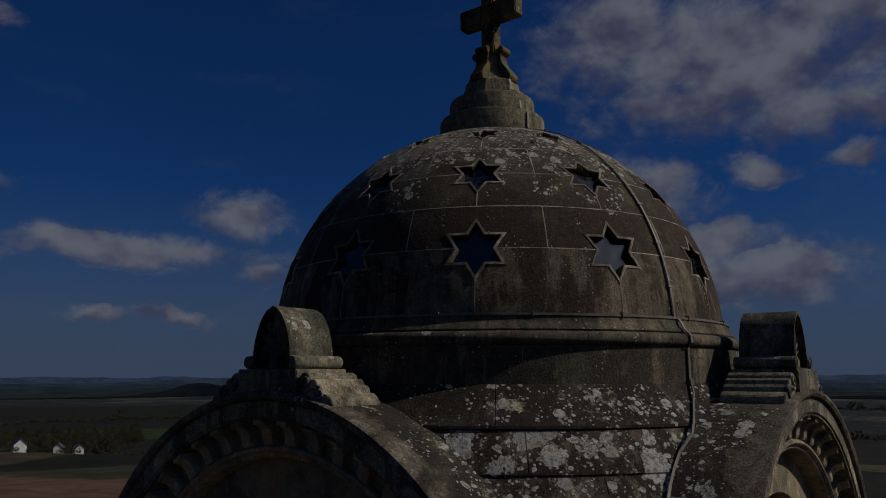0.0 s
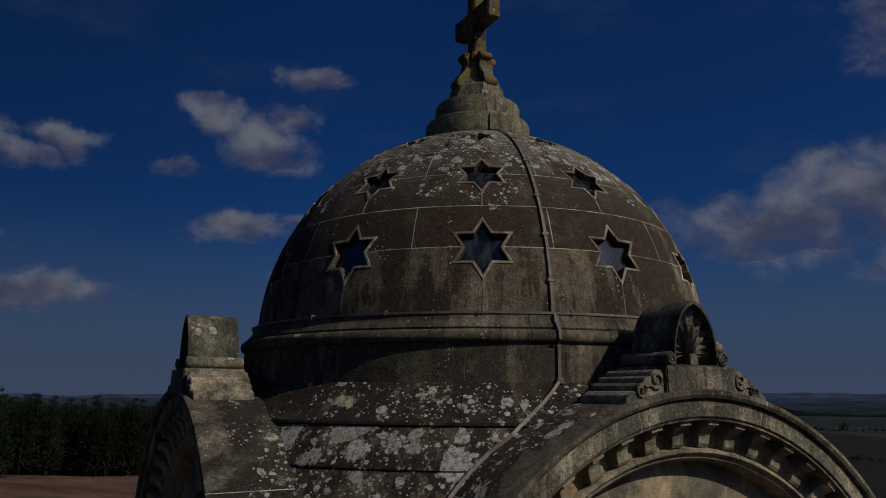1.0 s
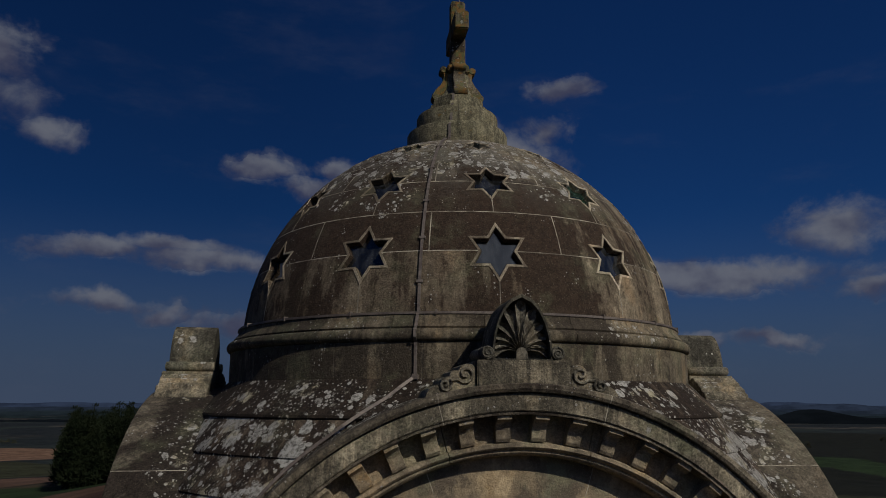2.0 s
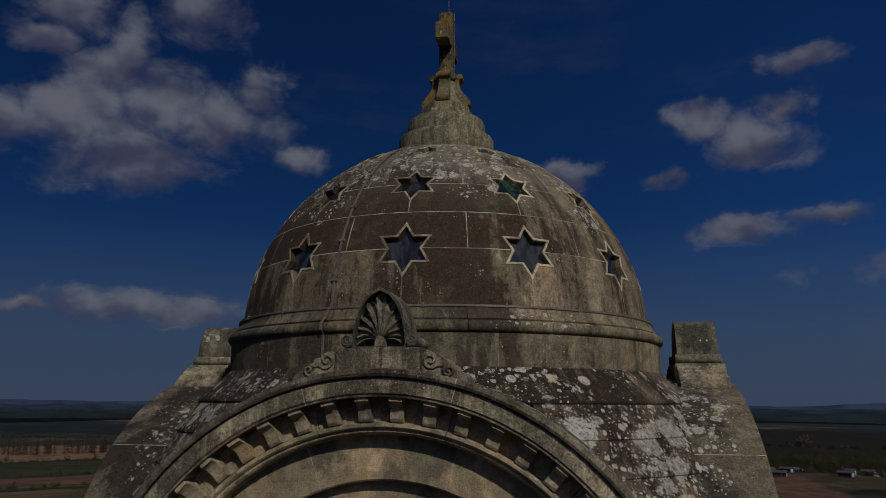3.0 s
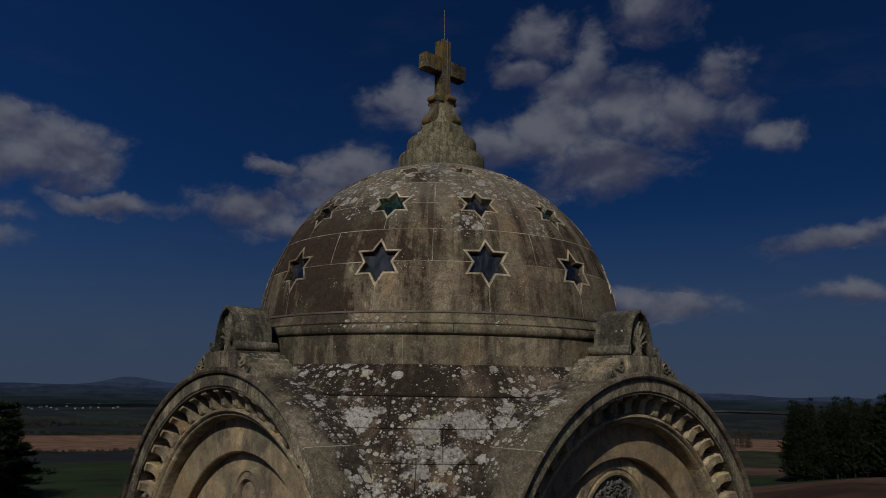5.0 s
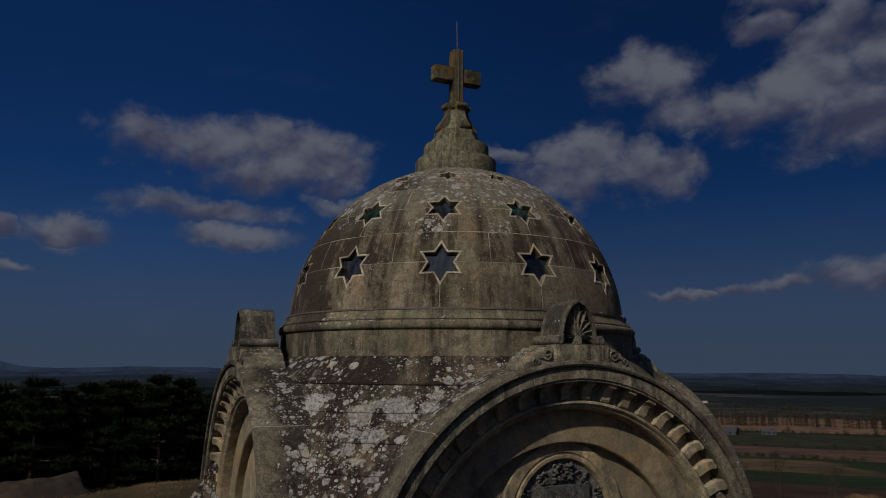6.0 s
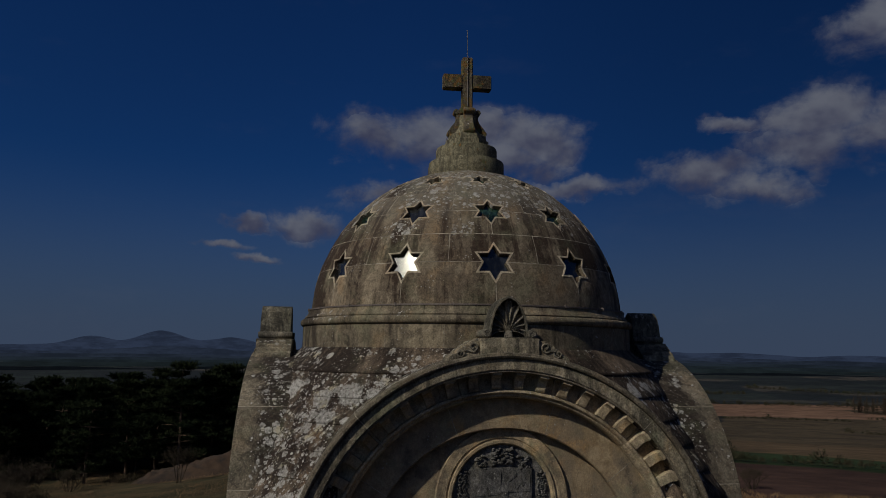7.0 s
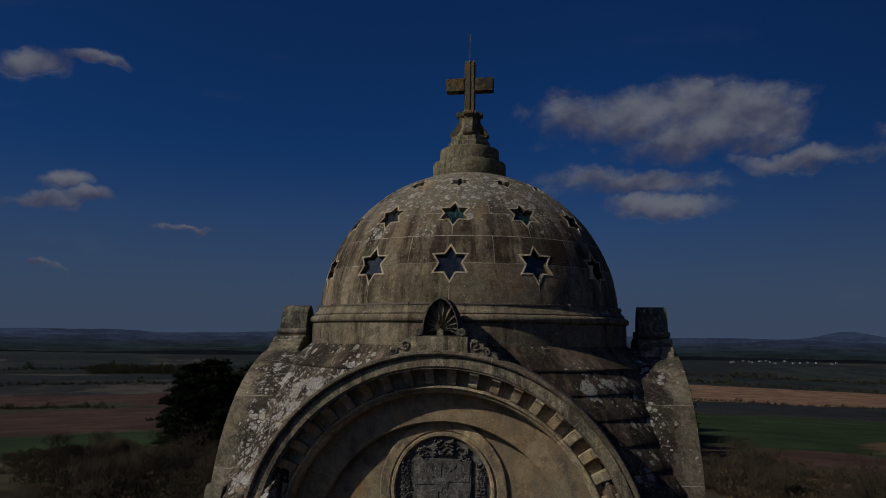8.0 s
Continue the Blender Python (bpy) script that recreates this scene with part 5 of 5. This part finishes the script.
rnd = random.Random(35)
THICKET = [(rnd.uniform(208.5, 222.5), rnd.uniform(38, 74)) for _ in range(24)] + [(rnd.uniform(149, 164), rnd.uniform(36, 62)) for _ in range(9)]
BUSHES = [bush(31, 2.5, 0.6, 12), bush(32, 2.0, 0.8, 12), bush(33, 3.1, 0.45, 10)]
SAPLING = bush(34, 4.4, 0.35, 5)
for i, (a, r) in enumerate(((129.7, 50), (146.8, 29.8), (157.5, 34), (159.8, 40), (163.5, 44), (167.0, 38), (213.5, 38), (216.5, 44), (219, 40), (210.5, 46), (222, 36), (196, 52), (150, 52), (146, 60), (124, 62), (128, 70), (204, 56), (207, 52)) + tuple(THICKET)):
    x, y = r * math.cos(radians(a)), r * math.sin(radians(a))
    ob = new("bush", SAPLING if a in (124, 128, 129.7, 146.8, 150, 213.5) else BUSHES[i % 3])
    ob.matrix_basis = Matrix.Translation((x, y, land(x, y))) @ pose(0, 0, 0, 0, 0, 47 * i)
    tagged(ob, "bare brown bush without leaves in dry grass", "bush", "bushes on the hillside")


def tussocks(count, seed):
    """Dry grass and low scrub on the hill."""
    rnd, s = random.Random(seed), Soup()
    for _ in range(count):
        a, r = radians(rnd.uniform(116, 232)), 18 + 70 * rnd.random() ** 0.8
        x, y = r * math.cos(a), r * math.sin(a)
        if 124 < math.degrees(a) < 170 and r > 62:
            continue
        g = noise.noise(Vector((x / 9.0, y / 9.0, 1.0)))
        if g < -0.1:
            continue
        h = rnd.uniform(0.15, 0.38) * (1 + 1.3 * max(0, g))
        z = land(x, y)
        for _ in range(8):
            d = Vector((rnd.gauss(0, 0.6), rnd.gauss(0, 0.6), 1.0)).normalized() * h
            o = (x + rnd.gauss(0, 0.28), y + rnd.gauss(0, 0.28), z - 0.05)
            s.tri((o[0] - 0.035, o[1], o[2]), (o[0] + 0.035, o[1] + 0.03, o[2]), (o[0] + d.x, o[1] + d.y, o[2] + d.z))
    return tagged(new("dry_grass", s.mesh("dry_grass", SCRUB)), "tufts of dry brown grass on the hill", "grass", kind="stuff")


tussocks(20000, 41)


def bramble(places, seed):
    """Low dark undergrowth between the bushes."""
    rnd, s = random.Random(seed), Soup()
    for x, y in places:
        h = rnd.uniform(0.5, 1.3)
        for _ in range(9):
            s.tuft((x + rnd.gauss(0, 0.8), y + rnd.gauss(0, 0.8), land(x, y) + h * rnd.uniform(0.0, 0.7)), 0.42, 9, rnd)
    return tagged(new("undergrowth", s.mesh("undergrowth", BRAMBLE)), "dark brown undergrowth among the bushes", "undergrowth", kind="stuff")


bramble(strewn(420, 207.5, 223, 34, 82, 51) + strewn(200, 148, 165, 38, 66, 52) + strewn(70, 181, 200, 60, 64, 53), 54)


def earth_mound():
    """A long heap of bare soil with a steep end, lumpy on top."""
    vs, fs, nu, nv = [], [], 90, 26
    c = Vector((59 * math.cos(radians(191.3)), 59 * math.sin(radians(191.3)), 0))
    er, et = c.normalized(), Vector((-c.y, c.x, 0)).normalized()
    for i in range(nu + 1):
        u = -8.0 + 16.5 * i / nu
        top = 2.25 * min(1.0, max(0.0, (u + 6.8) / 1.2)) if u < -1 else 2.25 - 1.3 * min(1.0, (u + 1) / 8.0)
        top *= max(0.0, min(1.0, (8.2 - u) / 1.6))
        for j in range(nv + 1):
            v = -4.2 + 8.4 * j / nv
            p = c + er * v + et * u
            f = max(0.0, 1 - (abs(v) / 4.0) ** 1.8)
            h = top * f * (1 + 0.2 * noise.noise(p * 0.5)) + 0.25 * f * noise.noise(p * 1.7) + 0.1 * f * noise.noise(p * 4.5)
            vs.append((p.x, p.y, land(p.x, p.y) - 0.25 + h))
    for i in range(nu):
        for j in range(nv):
            k = i * (nv + 1) + j
            fs.append((k, k + nv + 1, k + nv + 2, k + 1))
    me = bpy.data.meshes.new("earth_mound")
    me.from_pydata(vs, [], fs)
    me.materials.append(SOIL)
    me.shade_smooth()
    return tagged(new("earth_mound", me), "long heap of bare brown earth before the pines", "mound", kind="structure")


earth_mound()

# ---- mast, hut, caravans, houses ----
STEEL = plain("galvanised_steel", (0.085, 0.085, 0.09), (0.05, 0.05, 0.054), 4.0, 0.6, 0.3)
WHITE = plain("white_lime_wash", (0.60, 0.59, 0.56), (0.46, 0.45, 0.43), 0.8, 0.8)
SLATE = plain("dark_slate", (0.07, 0.07, 0.08), (0.045, 0.045, 0.05), 1.5, 0.7)
LODGE = plain("dark_cladding", (0.030, 0.036, 0.034), (0.020, 0.024, 0.024), 0.6, 0.7)
CREAM = plain("cream_panels", (0.34, 0.36, 0.33), (0.24, 0.26, 0.24), 0.5, 0.7)
DULL = plain("grey_cladding", (0.060, 0.064, 0.068), (0.042, 0.046, 0.050), 0.6, 0.7)
DARK = plain("dark_glazing", (0.02, 0.022, 0.025), (0.03, 0.03, 0.035), 2.0, 0.2)


def at(az, r, turn=0.0, dz=0.0):
    x, y = r * math.cos(radians(az)), r * math.sin(radians(az))
    return Matrix.Translation((x, y, land(x, y) + dz)) @ pose(0, 0, 0, 0, 0, turn)


mast = tagged(new("radio_mast"), "grey steel lattice radio mast with antennas at the wood's edge", "mast")
mast.matrix_basis = at(96.9, 121)
H = 12.2
legs = [(math.cos(a), math.sin(a)) for a in (0.4, 0.4 + 2 * math.pi / 3, 0.4 + 4 * math.pi / 3)]


def mast_part(name, soup, label="", mat=None):
    ob = new(name, soup.mesh(name, mat or STEEL))
    ob.parent = mast
    return tagged(ob, label)


def wide_at(z):
    return 0.8 - 0.45 * z / H


for c, s_ in legs:
    s = Soup()
    s.limb((c * wide_at(0), s_ * wide_at(0), -1), (c * wide_at(H), s_ * wide_at(H), H), 0.075, 0.055, 6)
    mast_part("leg", s)
for k in range(12):
    z0, z1 = H * k / 12, H * (k + 1) / 12
    s = Soup()
    for i in range(3):
        a, b = legs[i], legs[(i + 1) % 3]
        s.limb((a[0] * wide_at(z0), a[1] * wide_at(z0), z0), (b[0] * wide_at(z1), b[1] * wide_at(z1), z1), 0.032, 0.032, 4)
        s.limb((b[0] * wide_at(z0), b[1] * wide_at(z0), z0), (a[0] * wide_at(z1), a[1] * wide_at(z1), z1), 0.032, 0.032, 4)
        s.limb((a[0] * wide_at(z1), a[1] * wide_at(z1), z1), (b[0] * wide_at(z1), b[1] * wide_at(z1), z1), 0.03, 0.03, 4)
    mast_part("brace", s)
for k in range(6):
    a = math.pi / 3 * k
    for z in ((H - 2.6, H - 0.6) if k % 2 else (H - 0.6,)):
        s = Soup()
        s.limb((1.15 * math.cos(a), 1.15 * math.sin(a), z), (1.15 * math.cos(a), 1.15 * math.sin(a), z + 1.1), 0.085, 0.085, 6)
        s.limb((0.3 * math.cos(a), 0.3 * math.sin(a), z + 0.3), (1.15 * math.cos(a), 1.15 * math.sin(a), z + 0.3), 0.04, 0.04, 4)
        mast_part("antenna", s, "long pale panel antenna", CREAM)
s = Soup()
s.limb((0, 0, H - 1), (0, 0, H + 0.9), 0.04, 0.02, 5)
mast_part("top_pole", s)

far_mast = tagged(new("far_mast", to_mesh("far_mast", tube([(0, 0, -4), (0, 0, 62)], 2.0, 6), STEEL)), "slender mast on the skyline", "mast")
far_mast.matrix_basis = at(48.9, 3600)


def house(name, label, long, deep, high, roof, wall_mat, m, openings=3, category="house", roof_mat=None):
    """Walls, pitched roof, windows and a door."""
    h = tagged(new(name), label, category)
    h.matrix_basis = m

    def put(n, bm, mat):
        ob = new(n, to_mesh(n, bm, mat))
        ob.parent = h
        return ob

    gable = [(-deep / 2, -2.0), (deep / 2, -2.0), (deep / 2, high), (0, high + roof), (-deep / 2, high)]
    put("wall", slab(gable, -long / 2, long / 2), wall_mat)
    for s in (1, -1):
        bm = slab([(s * (deep / 2 + 0.3), high - 0.18), (0, high + roof + 0.06), (0, high + roof + 0.26), (s * (deep / 2 + 0.3), high + 0.04)], -long / 2 - 0.3, long / 2 + 0.3)
        put("roof", bm, roof_mat or SLATE)
    for i in range(openings):
        x = -long / 2 + long * (i + 0.5) / openings
        for s in (1, -1):
            bm = box(x - 0.5, x + 0.5, s * deep / 2 - 0.04, s * deep / 2 + 0.04, high * 0.35, high * 0.8)
            put("window" if i != 1 else "door", bm, DARK)
    return h


house("hut", "small white equipment hut under the mast", 1.9, 1.4, 1.3, 0.3, CREAM, at(97.2, 119, 10), 2, "hut")
house("farmhouse", "white farmhouse with a slate roof among fields", 6.0, 3.6, 2.4, 1.7, WHITE, at(68.1, 262, 75))
house("farmhouse", "white cottage with a slate roof among fields", 3.6, 2.6, 1.8, 1.0, WHITE, at(65.7, 258, 60))
house("farmhouse", "white cottage with a slate roof among fields", 3.0, 2.6, 1.7, 0.9, WHITE, at(64.5, 255, 80))
house("farmhouse", "white house far across the vale", 9, 5, 3.0, 2.0, WHITE, at(139.0, 1650, 60))
house("farmhouse", "white house far across the vale", 9, 5, 3.0, 2.0, WHITE, at(136.0, 1500, 40))
house("farm_shed", "long grey farm shed among fields", 21, 12, 2.2, 2.4, DULL, at(134.8, 520, 35), 3, "shed")
house("farm_shed", "long grey farm shed among fields", 9, 6, 2.4, 1.2, DULL, at(131.6, 530, 50), 3, "shed")
rnd = random.Random(77)
van = house("caravan", "dark green static caravan with dark roof and pale ends", 3.7, 1.8, 1.4, 0.3, LODGE, at(81.6, 262, -6), 3, "caravan", SLATE)
for side in (1, -1):
    end = new("end_panel", to_mesh("end_panel", box(side * 1.85 - 0.02, side * 1.85 + 0.02, -0.85, 0.85, 0.25, 1.36), CREAM))
    end.parent = van
    tagged(end, "pale glazed end panel")
tagged(van, group="caravan park")
for i in range(24):
    a, r = 68.6 + 13.6 * rnd.random(), 236.0 + 56.0 * rnd.random()
    copy_thing(van, at(a, r, a - 90 + rnd.uniform(-35, 35) + (70 if i % 3 == 1 else 0)))
far_wood("garden_trees", "dark trees among the caravans", strewn(70, 62, 82, 272, 330, 18), 3.6, HEDGE, 19, 0.45)
rnd = random.Random(83)
far_house = house("farmhouse", "small pale house of a far village", 5, 4, 2.3, 1.5, CREAM, at(164.0, 1900, 20), 2)
tagged(far_house, group="far village")
for i in range(26):
    copy_thing(far_house, at(160.0 + 7.5 * rnd.random(), 1900 + 500 * rnd.random(), rnd.uniform(0, 180)))


def weed(az, el, high, seed):
    """A wisp of grass rooted in a joint of the dome."""
    rnd, s = random.Random(seed), Soup()
    base, out = on_dome(az, el, R), (on_dome(az, el, R) - Vector((0, 0, ZC))).normalized()
    for _ in range(26):
        o = base + Vector((rnd.gauss(0, 0.025), rnd.gauss(0, 0.025), rnd.gauss(0, 0.02))) - out * 0.02
        d = (out * 0.6 + Vector((rnd.gauss(0, 0.4), rnd.gauss(0, 0.4), 0.8))).normalized() * high * rnd.uniform(0.5, 1.0)
        t = Vector((-out.y, out.x, 0)).normalized() * 0.004
        s.tri(tuple(o - t), tuple(o + t), tuple(o + d))
    return tagged(new("grass_tuft", s.mesh("grass_tuft", SCRUB)), "small dry grass tuft growing from a dome joint", "grass", "weeds on the dome")


for i, (az, el, high) in enumerate(((-127.0, 55.3, 0.09), (-131.4, 50.6, 0.07), (-2.6, 33.2, 0.10), (-119.8, 40.1, 0.06))):
    weed(az, el, high, 60 + i)
